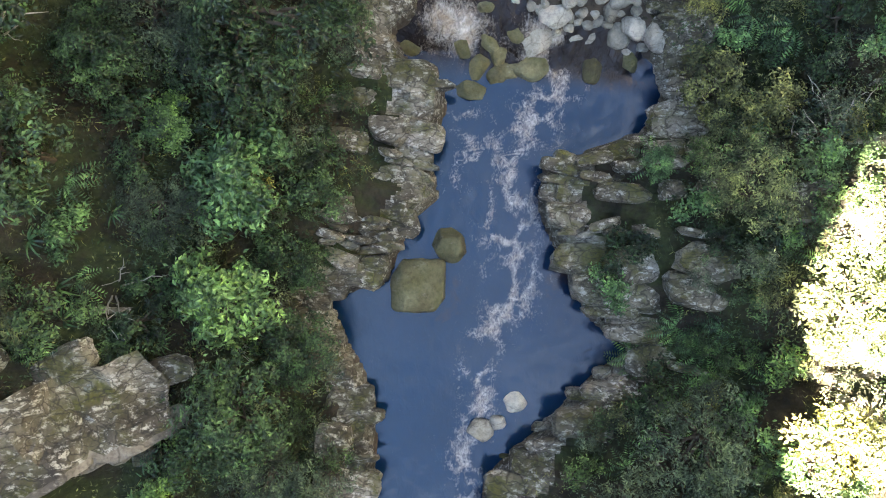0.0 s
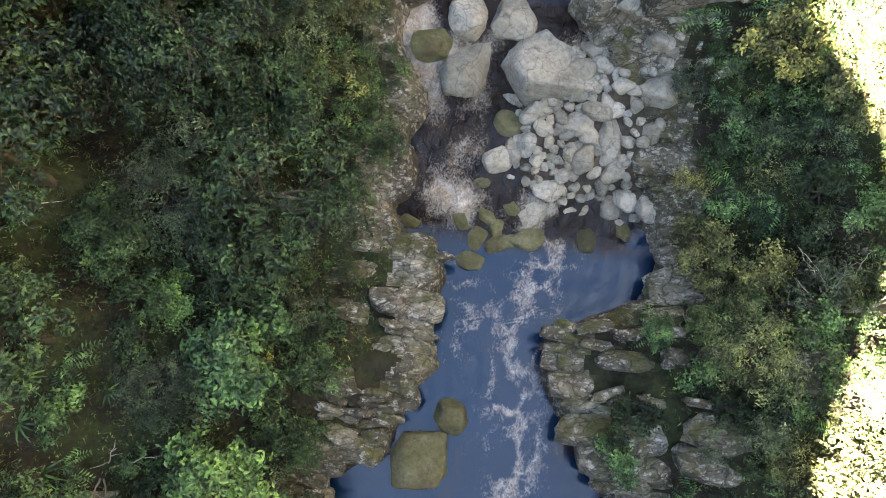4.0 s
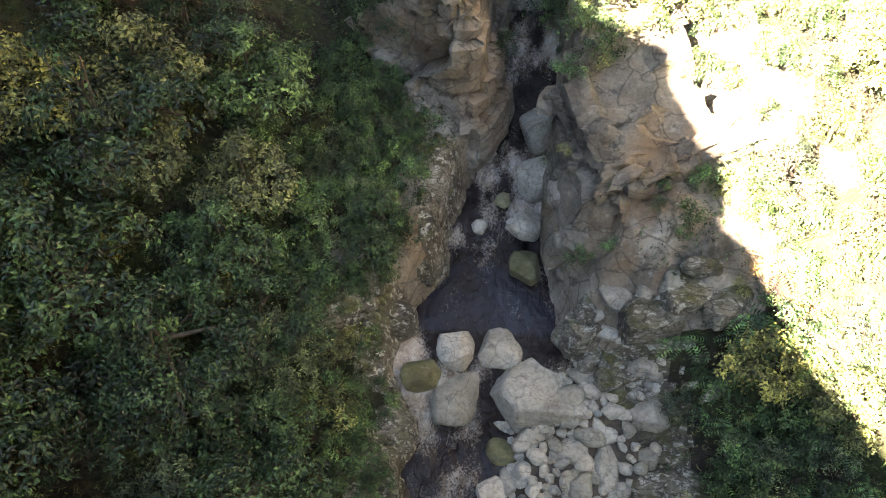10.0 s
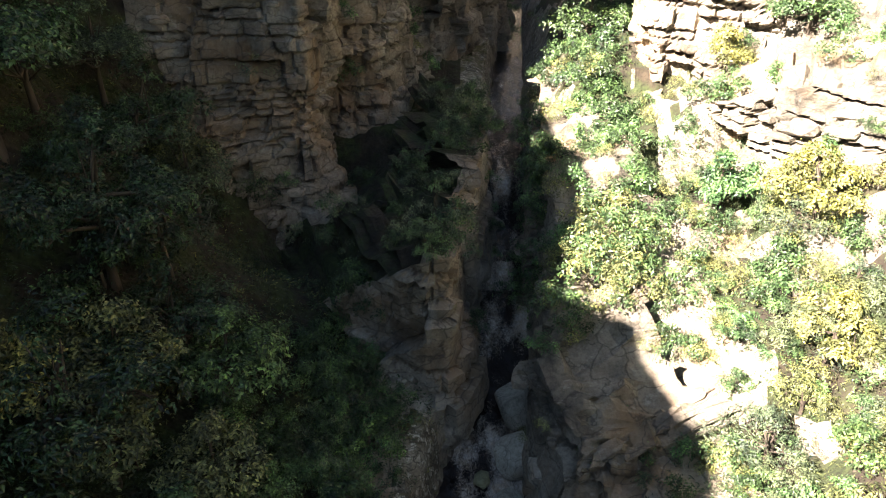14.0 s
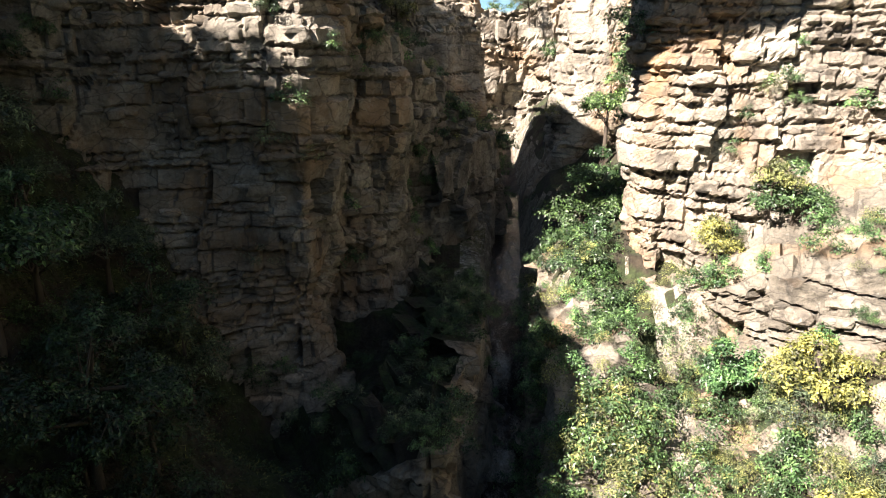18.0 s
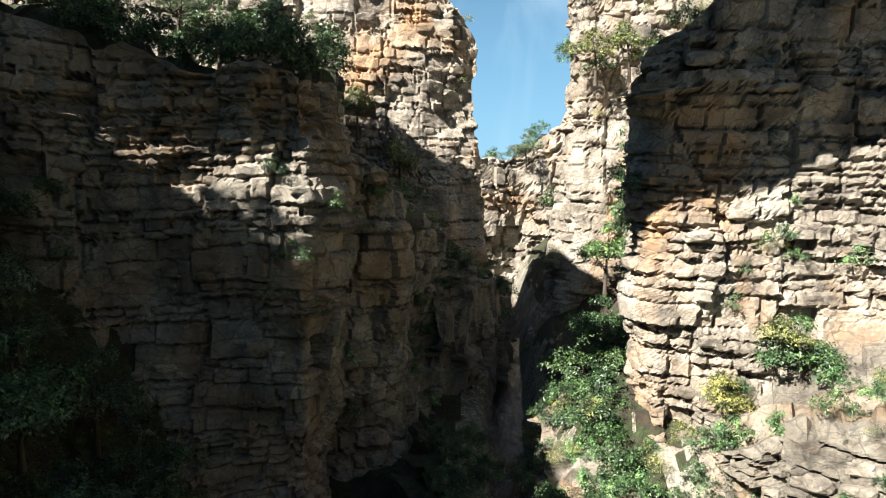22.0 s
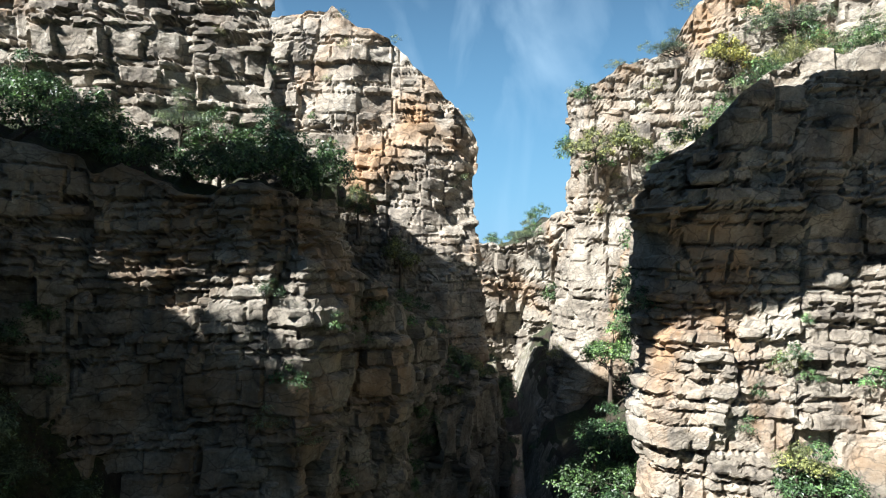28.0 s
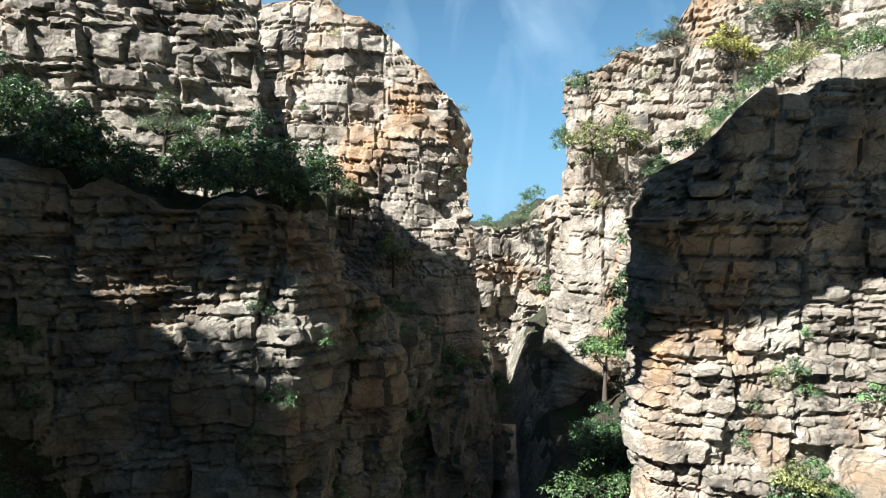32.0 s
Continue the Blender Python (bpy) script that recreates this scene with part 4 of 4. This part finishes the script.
# trees and bushes that stand out, by kind: x, y, size, turn
STAND = {
    "bright": [(-5.6, 1.4, 1.0, 0), (-6.2, -1.6, 0.95, 90), (-8.0, 3.0, 0.5, 30), (6.6, 3.4, 0.35, 0), (-7.2, -8.0, 0.5, 10)],
    "mid": [(-2.4, 27.6, 0.4, 0), (-1.2, 29.6, 0.4, 90), (-10.6, 1.4, 0.8, 0), (-4.3, -3.6, 0.62, 200), (-5.6, -5.2, 0.8, 40), (-7.4, 13.6, 0.85, 50), (-7.2, 18.4, 0.9, 120), (-9.6, 4.2, 0.55, 77)],
    "grey": [(-7.6, 7.6, 0.9, 0), (-4.6, -7.0, 0.75, 60), (-8.2, 0.6, 0.55, 100), (8.2, -4.6, 0.9, 10), (8.6, 4.4, 0.5, 50), (-6.3, 11.6, 0.8, 130), (6.4, -6.9, 0.7, 12)],
    "dark": [(-10.6, 11.0, 1.05, 0), (-10.8, 5.4, 0.9, 60), (-11.6, 8.0, 0.9, 20), (-12.6, 11.5, 0.9, 80), (-9.8, 21.4, 0.8, 140), (-8.6, 9.6, 0.8, 33)],
    "mid2": [(-8.6, 10.8, 0.9, 0), (-11.0, 14.6, 0.95, 70), (-11.0, 20.0, 0.9, 10), (-6.9, 12.2, 0.7, 50), (-12.2, 25.4, 0.8, 100), (-13.5, 17.5, 0.9, 0)],
    "gold": [(-12.0, 15.2, 0.9, 0), (-9.6, 15.0, 0.85, 90), (-8.2, 12.8, 0.55, 40), (-13.0, 12.8, 0.7, 10)],
    "olive": [(10.9, -0.6, 1.0, 0), (11.9, -4.4, 1.0, 60), (8.3, 6.0, 0.8, 20), (9.6, 12.0, 0.9, 80), (9.9, 5.6, 0.8, 140), (12.6, 20.0, 0.9, 0), (11.4, 10.6, 0.85, 20), (13.2, 3.6, 0.8, 10), (9.4, -8.4, 0.8, 30), (13.4, 24.6, 1.1, 70)],
    "dead": [(-9.8, -2.2, 1.3, 0), (11.2, 4.4, 1.3, 40), (-6.4, -3.4, 0.8, 10), (-11.5, 4.2, 1.3, 70)],
    "fern_big": [(8.9, 13.6, 0.9, 0), (9.7, 13.4, 1.0, 50), (10.7, 12.6, 1.0, 100), (9.4, 12.6, 0.8, 20), (10.9, 11.4, 1.0, 70), (8.4, 12.4, 0.7, 140), (7.9, -1.7, 0.7, 10), (8.8, -2.2, 0.8, 60), (7.0, -3.0, 0.7, 90), (10.2, 14.6, 0.9, 10), (9.8, 10.4, 0.8, 10), (9.2, 8.6, 0.8, 60), (10.4, 8.2, 0.8, 0)],
    "fern_dry": [(9.4, 14.6, 0.9, 0), (10.2, 13.6, 0.8, 40), (11.6, 14.2, 0.9, 10), (12.8, 16.8, 1.0, 0)],
}
placed = []
for kind, rows in STAND.items():
    for x, y, size, turn in rows:
        plant(kind, x, y, None, size, turn)
        placed.append((x, y))
scatter(["dark", "mid", "mid2", "mid", "grey", "gold", "dark", "bright"], 48, (-20, -3.5), (6.5, 28.5), 2.0, (0.65, 1.1), ok=lambda x, y: dleft(x, y) > 3.6 and x < (-4.4 if y < 15 else -6.8 if y < 20 else -10.5), avoid=placed)
scatter(["dark", "mid2", "dark", "grey"], 18, (-17, -6.4), (2, 9.5), 1.7, (0.7, 1.0), ok=lambda x, y: dleft(x, y) > 4.6, avoid=placed)
scatter(["dark", "mid", "mid2", "grey", "bright"], 26, (-22, -4.5), (-15, 6), 1.9, (0.4, 0.7), ok=lambda x, y: dleft(x, y) > 3.8 and not (-14 < x < -7 and -9.5 < y < -2), avoid=placed)
scatter(["mid", "olive", "dark", "grey"], 24, (8, 24), (-15, 8), 1.9, (0.45, 0.8), ok=lambda x, y: dright(x, y) > 3.8, avoid=placed)
scatter(["olive", "mid", "olive", "grey", "bright"], 20, (10, 26), (9, 31), 2.2, (0.4, 0.8), ok=lambda x, y: dright(x, y) > 5.5, avoid=placed)
scatter(["s_dark", "s_mid", "s_bright", "s_grey", "s_mid", "fern", "s_olive"], 120, (-13, -2.2), (-11, 20), 0.8, (0.6, 1.3), ok=lambda x, y: not (-15 < x < -7.5 and -9.5 < y < -4.5) and dleft(x, y) > float(bank_left(y)) * 0.9 or (dleft(x, y) > 0.8 and rng.random() < 0.12))
scatter(["s_dark", "s_mid", "s_olive", "s_grey", "fern", "fern", "s_bright"], 130, (4.5, 14), (-11, 13.5), 0.75, (0.6, 1.3), ok=lambda x, y: dright(x, y) > float(bank_right(y)) * 0.9 + 0.3 or (dright(x, y) > 0.8 and y < 8 and rng.random() < 0.1))
scatter(["s_mid", "s_olive", "s_bright", "fern", "s_olive", "s_grey"], 48, (4, 18), (14, 28), 0.9, (0.7, 1.5), ok=lambda x, y: x > 9 or rng.random() < 0.12)
scatter(["rosette"], 46, (-14, -7), (-9, 1), 0.5, (0.7, 1.3), ok=lambda x, y: dleft(x, y) > 4)
scatter(["rosette"], 14, (-7, -4), (-10, -3), 0.5, (0.7, 1.2), ok=lambda x, y: dleft(x, y) > 3)


# bushes rooted in cracks and along ledges of the cliffs, and thickets past counting
def crown_of(kind):
    ch = [o for o in PROTO[kind].children if o.name.startswith("crown")][0].data
    v = np.zeros(len(ch.vertices) * 3)
    ch.vertices.foreach_get("co", v)
    return v.reshape(-1, 3), ch.materials[0]


CROWN = {k: crown_of(k) for k in SHRUB}
CROWN = {k: (v.reshape(-1, 4, 3)[np.arange(len(v) // 4) % 3 != 0].reshape(-1, 3), m) for k, (v, m) in CROWN.items()}
HEAP = {}


def heap(kind, x, y, z, size, turn):
    v, _ = CROWN[kind]
    c, s_ = math.cos(turn), math.sin(turn)
    HEAP.setdefault(kind, []).append((v @ np.array([[c, s_, 0], [-s_, c, 0], [0, 0, 1]])) * size + np.array([x, y, z]))


def hang(key, kinds, n, s_range, z_range, scale, seed, rim=False):
    ob, s, P, nrm = CL[key]
    r = np.random.default_rng(seed)
    made, tries = 0, 0
    while made < n and tries < n * 60:
        tries += 1
        j = int(np.searchsorted(s, r.uniform(*s_range)))
        j = min(max(j, 1), len(s) - 2)
        i = len(P) - 10 + int(r.integers(0, 9)) if rim else int(r.integers(2, len(P) - 11))
        p = P[i, j]
        if not z_range[0] < p[2] < z_range[1]:
            continue
        if not rim and fbm(s[j] * 0.25, p[2] * 0.12, 0, seed, 2) < 0.05:
            continue
        sc = r.uniform(*scale)
        heap(kinds[int(r.integers(len(kinds)))], p[0] + nrm[j][0] * 0.1, p[1] + nrm[j][1] * 0.1, p[2] - 0.15 * sc, sc, r.uniform(0, 6.28))
        made += 1


def thicket(kinds, n, xr, yr, scale, seed, ok=None):
    r = np.random.default_rng(seed)
    x, y = r.uniform(*xr, n), r.uniform(*yr, n)
    z = ground(x, y)
    for a, b, c in zip(x, y, z):
        if ok is None or ok(a, b):
            heap(kinds[int(r.integers(len(kinds)))], a, b, c - 0.1, r.uniform(*scale), r.uniform(0, 6.28))


thicket(["s_dark", "s_mid", "s_dark"], 46, (-17, -5), (19, 29), (0.5, 1.0), 1, lambda x, y: x < -8.5 - 0.2 * (y - 19))
thicket(["s_dark", "s_mid", "s_olive", "s_bright"], 70, (3.7, 8), (27, 42), (0.7, 1.6), 2)
thicket(["s_mid", "s_olive", "s_grey", "s_olive", "s_mid"], 120, (7.5, 20), (17, 34), (0.5, 1.2), 3)
hang("right_ledge", ["s_mid", "s_olive", "s_bright"], 40, (0, 20), (9, 24), (0.5, 1.2), 21)
hang("right_ledge", ["s_mid", "s_olive", "s_bright"], 30, (0, 20), (9, 30), (0.5, 1.2), 22, True)
thicket(["s_dark", "s_mid", "s_dark"], 18, (-4.5, -0.3), (25.5, 32), (0.4, 0.8), 7)
thicket(["s_mid", "s_olive", "s_grey"], 55, (9, 18), (-14, 14), (0.7, 1.4), 5)
thicket(["s_mid", "s_olive", "s_bright", "s_grey"], 90, (8.5, 16), (9, 24), (0.5, 1.1), 32)
thicket(["s_dark", "s_mid", "s_dark"], 64, (-5.5, -1.6), (7, 21), (0.35, 0.75), 33, lambda x, y: dleft(x, y) > 0.55)
thicket(["s_dark", "s_mid", "s_bright"], 34, (-5.4, -2.0), (14, 22), (0.4, 0.8), 6, lambda x, y: dleft(x, y) > 1.6)
thicket(["s_dark", "s_mid", "s_dark", "s_grey"], 110, (-6, -2.2), (-8, 21), (0.4, 0.85), 8, lambda x, y: dleft(x, y) > float(bank_left(y)) * 0.9)
thicket(["s_mid", "s_dark", "s_olive"], 50, (5.5, 9.5), (-6, 24), (0.35, 0.75), 9, lambda x, y: dright(x, y) > float(bank_right(y)) * 0.9)
thicket(["s_dark", "s_mid", "s_dark", "s_bright"], 120, (-7.5, -2.2), (8.5, 23), (0.5, 1.0), 31, lambda x, y: dleft(x, y) > float(bank_left(y)) * 0.8)
for x, y, z, size in [(4.6, 23.4, 10.6, 1.5), (5.4, 24.4, 11.0, 1.7), (6.2, 23.4, 10.8, 1.6), (5.8, 22.2, 10.2, 1.3), (6.8, 24.8, 11.0, 1.6), (4.8, 25.8, 11.4, 1.5), (6.2, 26.4, 11.5, 1.6), (7.4, 22.6, 10.4, 1.2), (4.2, 21.6, 9.6, 0.8), (4.0, 25.0, 10.4, 1.0), (7.0, 21.0, 9.4, 1.0), (8.6, 17.2, 7.6, 1.2), (9.0, 16.2, 7.2, 1.2)]:
    for k, kind in enumerate(("s_olive", "s_mid")):
        heap(kind, x + 0.4 * k, y + 0.3 * k, z, size, x * 3 + k)
hang("near_left", ["s_dark", "s_mid", "s_grey"], 26, (46, 62), (5, 31), (0.6, 1.1), 1)
hang("near_left", ["s_dark", "s_mid", "s_dark"], 60, (40, 62), (0, 40), (0.9, 1.7), 2, True)
hang("left_pillar", ["s_dark", "s_mid", "s_olive", "s_bright"], 34, (0, 18), (8, 29), (0.7, 1.4), 3)
hang("left_pillar", ["s_mid", "s_olive", "s_dark"], 16, (0, 18), (0, 40), (0.5, 0.8), 4, True)
hang("left_low", ["s_mid", "s_dark", "s_bright"], 26, (0, 24), (5, 13), (0.4, 0.8), 5)
hang("left_low", ["s_mid", "s_dark", "s_grey"], 64, (4, 24), (0, 30), (0.5, 1.0), 6, True)
hang("left_gate", ["s_dark", "s_mid"], 20, (0, 22), (8, 26), (0.8, 1.5), 7)
hang("left_gate", ["s_mid", "s_olive"], 14, (0, 22), (0, 40), (1.0, 1.8), 8, True)
hang("left_upper", ["s_olive", "s_mid", "s_grey"], 22, (44, 92), (30, 48), (0.5, 1.2), 9)
hang("left_upper", ["s_olive", "s_grey"], 26, (44, 94), (0, 60), (0.4, 0.9), 10, True)
hang("right_wall", ["s_olive", "s_mid", "s_bright"], 34, (24, 46), (8, 26), (0.5, 1.2), 11)
hang("right_wall", ["s_olive", "s_grey", "s_mid"], 100, (24, 44), (0, 60), (0.6, 1.4), 12, True)
hang("right_wall", ["s_dark", "s_mid"], 34, (6, 24), (9, 30), (0.9, 1.8), 13)
hang("right_tower", ["s_olive", "s_mid"], 40, (33, 67), (12, 48), (0.7, 1.7), 14)
hang("right_tower", ["s_olive", "s_grey"], 36, (33, 67), (0, 60), (0.6, 1.3), 15, True)
hang("right_low", ["s_mid", "s_olive", "s_bright", "s_dark"], 18, (0, 32), (5, 14), (0.35, 0.7), 16)
hang("right_low", ["s_mid", "s_olive", "s_bright"], 34, (0, 21), (0, 30), (0.6, 1.3), 17, True)
hang("right_low", ["s_mid", "s_dark"], 40, (0, 15), (5, 14), (0.6, 1.2), 19)
hang("far_wall", ["s_olive", "s_mid"], 12, (18, 34), (0, 60), (1.2, 2.2), 18, True)
for kind, parts in HEAP.items():
    v = np.concatenate(parts)
    nm = {"s_dark": "dark", "s_mid": "green", "s_olive": "olive", "s_bright": "bright green", "s_grey": "grey-green"}[kind]
    tagged(new("bushes", raw_mesh("bushes", v, np.arange(len(v)).reshape(-1, 4), CROWN[kind][1])), nm + " bushes rooted in cracks and along cliff ledges", "bushes", kind="stuff")
# single bushes and small trees on the walls: kind, place, size
for kind, x, y, z, size in [("grey", -13.6, 36.0, 33.2, 0.75), ("mid", -20.5, 35.4, 34.5, 0.8), ("olive", -7.8, 55.2, 30.6, 1.1), ("olive", -4.6, 55.6, 26.6, 1.1), ("mid", -4.4, 37.2, 25.2, 0.4), ("olive", 10.3, 57.0, 35.0, 1.2), ("olive", 12.9, 57.2, 35.0, 1.3), ("mid", 11.0, 54.6, 18.5, 1.1), ("mid", 9.3, 48.0, 14.5, 1.0), ("dark", 7.4, 37.8, 11.5, 1.0), ("dark", 7.0, 41.0, 13.5, 1.0)]:
    plant(kind, x, y, z, size, x * 40 % 360)
for kind, x, y, z, size in [("olive", 14.2, 32.9, 18.8, 0.75), ("mid", 15.4, 33.0, 16.6, 0.9), ("olive", 12.4, 33.4, 15.6, 0.9), ("olive", 20.4, 55.8, 41.5, 1.3), ("grey", 24.2, 54.2, 42.5, 1.3), ("grey", 8.4, 93.0, 28.6, 0.9), ("grey", 16.9, 58.9, 43.2, 0.75), ("dark", -9.5, 36.4, 31.5, 0.8), ("dark", -11.5, 35.6, 31.8, 0.7), ("mid", 20.2, 29.6, 15.0, 1.1)]:
    plant(kind, x, y, z, size, x * 40 % 360)


# low growth too fine to count
def carpet(name, label, mat, n, inside, size, lift=0.35, slim=0.4):
    r = np.random.default_rng(len(name) * 7 + n)
    x, y = r.uniform(-22, 22, n * 4), r.uniform(-15, 31, n * 4)
    d = np.maximum(left_edge(y) - x - 0.75 * bank_left(y), x - right_edge(y) - 0.75 * bank_right(y)) + 0.9 + 0.9 * fbm(x * 0.7, y * 0.7, 0, 91, 3)
    rocky = (x > 2) & (x < 9) & (y > 13.6)
    keep = (d > inside) & (fbm(x * 0.45, y * 0.45, 0, 17 + n % 7, 3) > -0.15 + 0.5 * rocky)
    x, y = x[keep][:n], y[keep][:n]
    z = ground(x, y) + lift * r.random(len(x))
    c = np.stack([x, y, z], -1)
    v, f = leaf_cloud(r, c, np.tile([0, 0, 0.8], (len(c), 1)), size, size * 0.4, 3, slim=slim)
    return tagged(new(name, raw_mesh(name, v, f, mat)), label, "undergrowth", kind="stuff")


# undergrowth takes the dark leaf colour to paint in shade under the crowns
carpet("undergrowth", "leafy undergrowth covering the slopes, darkened in colour for shade between crowns", LEAF_DARK, 36000, 0.9, 0.105)
carpet("low_shrubs", "olive and yellow-green low growth on the slopes", LEAF_OLIVE, 14000, 1.6, 0.09)
carpet("grass", "tufts of yellow-green grass and sedge on the slopes", GRASS, 20000, 0.6, 0.17, 0.25, 0.1)


# bedded ledge rocks along the banks, bed by bed across the slope
slabs = [boulder_mesh("ledge_rock", 300 + n, BANK, (0.5, 0.5, 0.5), facets=14, cut=0.98, fine=3, flat=True, square=8.0, jag=0.075) for n in range(9)]
r = np.random.default_rng(44)


def ledge(x, y, z, size, turn, label="lichen-spotted grey ledge rock beside the river"):
    ob = new("ledge_rock", slabs[int(r.integers(9))])
    ob.matrix_world = pose(x, y, z, r.uniform(-6, 6), r.uniform(-6, 6), turn) @ Matrix.Diagonal((*size, 1))
    return tagged(ob, label, "rock", "ledge rocks of the banks")


def bedded_bank(edge, wide, side, y0, y1, slant):
    y = y0
    while y < y1:
        b = r.uniform(0.16, 0.4) if r.random() < 0.45 else r.uniform(0.4, 0.95)
        d, lift = -0.15 + r.uniform(-0.15, 0.2), r.uniform(-0.2, 0.22)
        w = float(wide(y)) * r.uniform(0.75, 1.1)
        while d < w:
            L = r.uniform(0.35, 0.8) + b * r.uniform(0.4, 2.2)
            if r.random() > 0.16 + 0.4 * (d / w) ** 2:
                yc = y + slant * d
                x = float(edge(y)) + side * (d + L / 2)
                z = float(ground(np.array([x]), np.array([yc]))[0])
                ledge(x, yc, z - 0.2 + lift + r.uniform(-0.12, 0.12), (L * r.uniform(0.95, 1.25), b * r.uniform(1.1, 1.5), r.uniform(0.6, 1.0)), side * math.degrees(math.atan(slant)) + r.normal() * 8)
            d += L
        y += b


bedded_bank(left_edge, bank_left, -1, -9.0, 6.2, 0.06)
bedded_bank(right_edge, bank_right, 1, -9.0, 6.5, 0.08)
bedded_bank(right_edge, bank_right, 1, 8.5, 13.0, 0.15)
for x, y, z, size, turn in [(4.6, 14.5, 3.3, (2.6, 1.5, 2.6), 28), (6.0, 14.9, 4.0, (2.4, 1.4, 2.4), 25), (5.6, 13.7, 2.9, (2.2, 1.0, 1.8), 30), (7.2, 15.4, 4.8, (2.2, 1.3, 2.2), 22), (-2.9, 14.6, 3.2, (2.0, 1.7, 2.4), 15), (-3.1, 11.1, 2.0, (3.0, 1.6, 1.6), -8), (-2.0, 17.2, 4.2, (1.2, 2.6, 2.6), 10), (-3.3, 9.6, 1.5, (2.4, 1.5, 1.5), -4)]:
    ledge(x, y, z, size, turn, "large pale bedded rock slab above the rapids")

for x, y in [(4.4, 13.6), (3.9, 14.1), (4.8, 13.1), (3.6, 14.5), (5.2, 12.6), (4.1, 14.6), (5.6, 12.0), (5.9, 11.2), (6.0, 10.2), (6.1, 9.2)]:
    ledge(x, y, float(ground(np.array([x]), np.array([y]))[0]) + 0.1, (1.2, 0.8, 0.9), x * 60)

for n in range(12):
    y = r.uniform(13.5, 16)
    left = n % 2 == 0
    d = r.uniform(0.2, 2.6)
    x = float(left_edge(y)) - d if left else float(right_edge(y)) + 1.6 * d
    a = r.uniform(0.4, 1.0)
    ledge(x, y, float(ground(np.array([x]), np.array([y]))[0]) + 0.05, (a * 2.2, a * r.uniform(1.0, 1.8), a * r.uniform(1.0, 1.8)), r.normal() * 14 + 12)

for n in range(16):
    x, y = r.uniform(-14, -7.6), r.uniform(-8.2, -3.8)
    a = r.uniform(0.5, 1.2)
    ledge(x, y, float(ground(np.array([x]), np.array([y]))[0]) + 0.15 * a, (a * 1.5, a * 0.9, a * 0.8), 25 + r.normal() * 12, "pale orange-stained rock block on the slope")

# loose blocks standing proud of the cliff faces, parts of their wall
blocks = [boulder_mesh("rock_block", 400 + n, CLIFF, (1, 1, 1), facets=8, cut=1.02, fine=2, flat=True, square=9.0) for n in range(8)]


def stud(key, n, s_range, z_range, size, seed):
    ob, s, P, nrm = CL[key]
    r = np.random.default_rng(seed)
    made, tries = 0, 0
    while made < n and tries < n * 30:
        tries += 1
        j = min(max(int(np.searchsorted(s, r.uniform(*s_range))), 1), len(s) - 2)
        i = int(r.integers(4, len(P) - 11))
        p = P[i, j]
        if not z_range[0] < p[2] < z_range[1]:
            continue
        a = r.uniform(*size)
        b = new("rock_block", blocks[int(r.integers(8))])
        b.parent = ob
        turn = math.degrees(math.atan2(nrm[j][1], nrm[j][0])) + 90 + r.normal() * 8
        b.matrix_basis = pose(p[0] - nrm[j][0] * 0.2 * a, p[1] - nrm[j][1] * 0.2 * a, p[2], r.normal() * 3, r.normal() * 3, turn) @ Matrix.Diagonal((a * r.uniform(0.6, 1.1), a * 0.5, a * r.uniform(0.25, 0.6), 1))
        made += 1


stud("near_left", 110, (44, 62), (6, 31), (0.3, 0.7), 1)
stud("left_pillar", 70, (0, 16), (8, 28), (0.4, 0.9), 2)
stud("left_upper", 110, (44, 92), (29, 47), (0.35, 0.85), 3)
stud("right_wall", 130, (20, 40), (10, 38), (0.3, 0.75), 4)
stud("right_tower", 110, (35, 67), (14, 48), (0.4, 1.0), 5)
stud("right_low", 26, (4, 32), (4, 12), (0.3, 0.7), 6)
stud("left_outcrop", 30, (4, 14), (2, 8), (0.4, 0.9), 7)
stud("right_ledge", 50, (0, 16), (9, 22), (0.4, 1.0), 8)


# ---- the road bridge high overhead, whose shade lies across both walls ----
def make_bridge(x, y, z, turn, length, width):
    root = new("bridge")
    root.matrix_basis = pose(x, y, z, 0, 0, turn)

    def beam(name, cx, cy, cz, sx, sy, sz):
        bm = bmesh.new()
        bmesh.ops.create_cube(bm, size=1.0)
        for v in bm.verts:
            v.co = (cx + v.co.x * sx, cy + v.co.y * sy, cz + v.co.z * sz)
        bmesh.ops.bevel(bm, geom=list(bm.edges), offset=0.04, segments=1, affect="EDGES")
        me = bpy.data.meshes.new(name)
        bm.to_mesh(me)
        bm.free()
        me.materials.append(BOULDER)
        part(name, me, root)

    beam("deck", 0, 0, 0.75, length, width, 0.5)
    for side in (-1, 1):
        beam("girder", 0, side * width * 0.3, 0.2, length, 0.6, 0.6)
        beam("parapet", 0, side * (width / 2 - 0.15), 1.45, length, 0.25, 0.9)
    return tagged(root, "pale concrete road bridge spanning the gorge between its rims", "bridge")


make_bridge(0, 25.9, 41.4, 5.9, 76, 5.0)
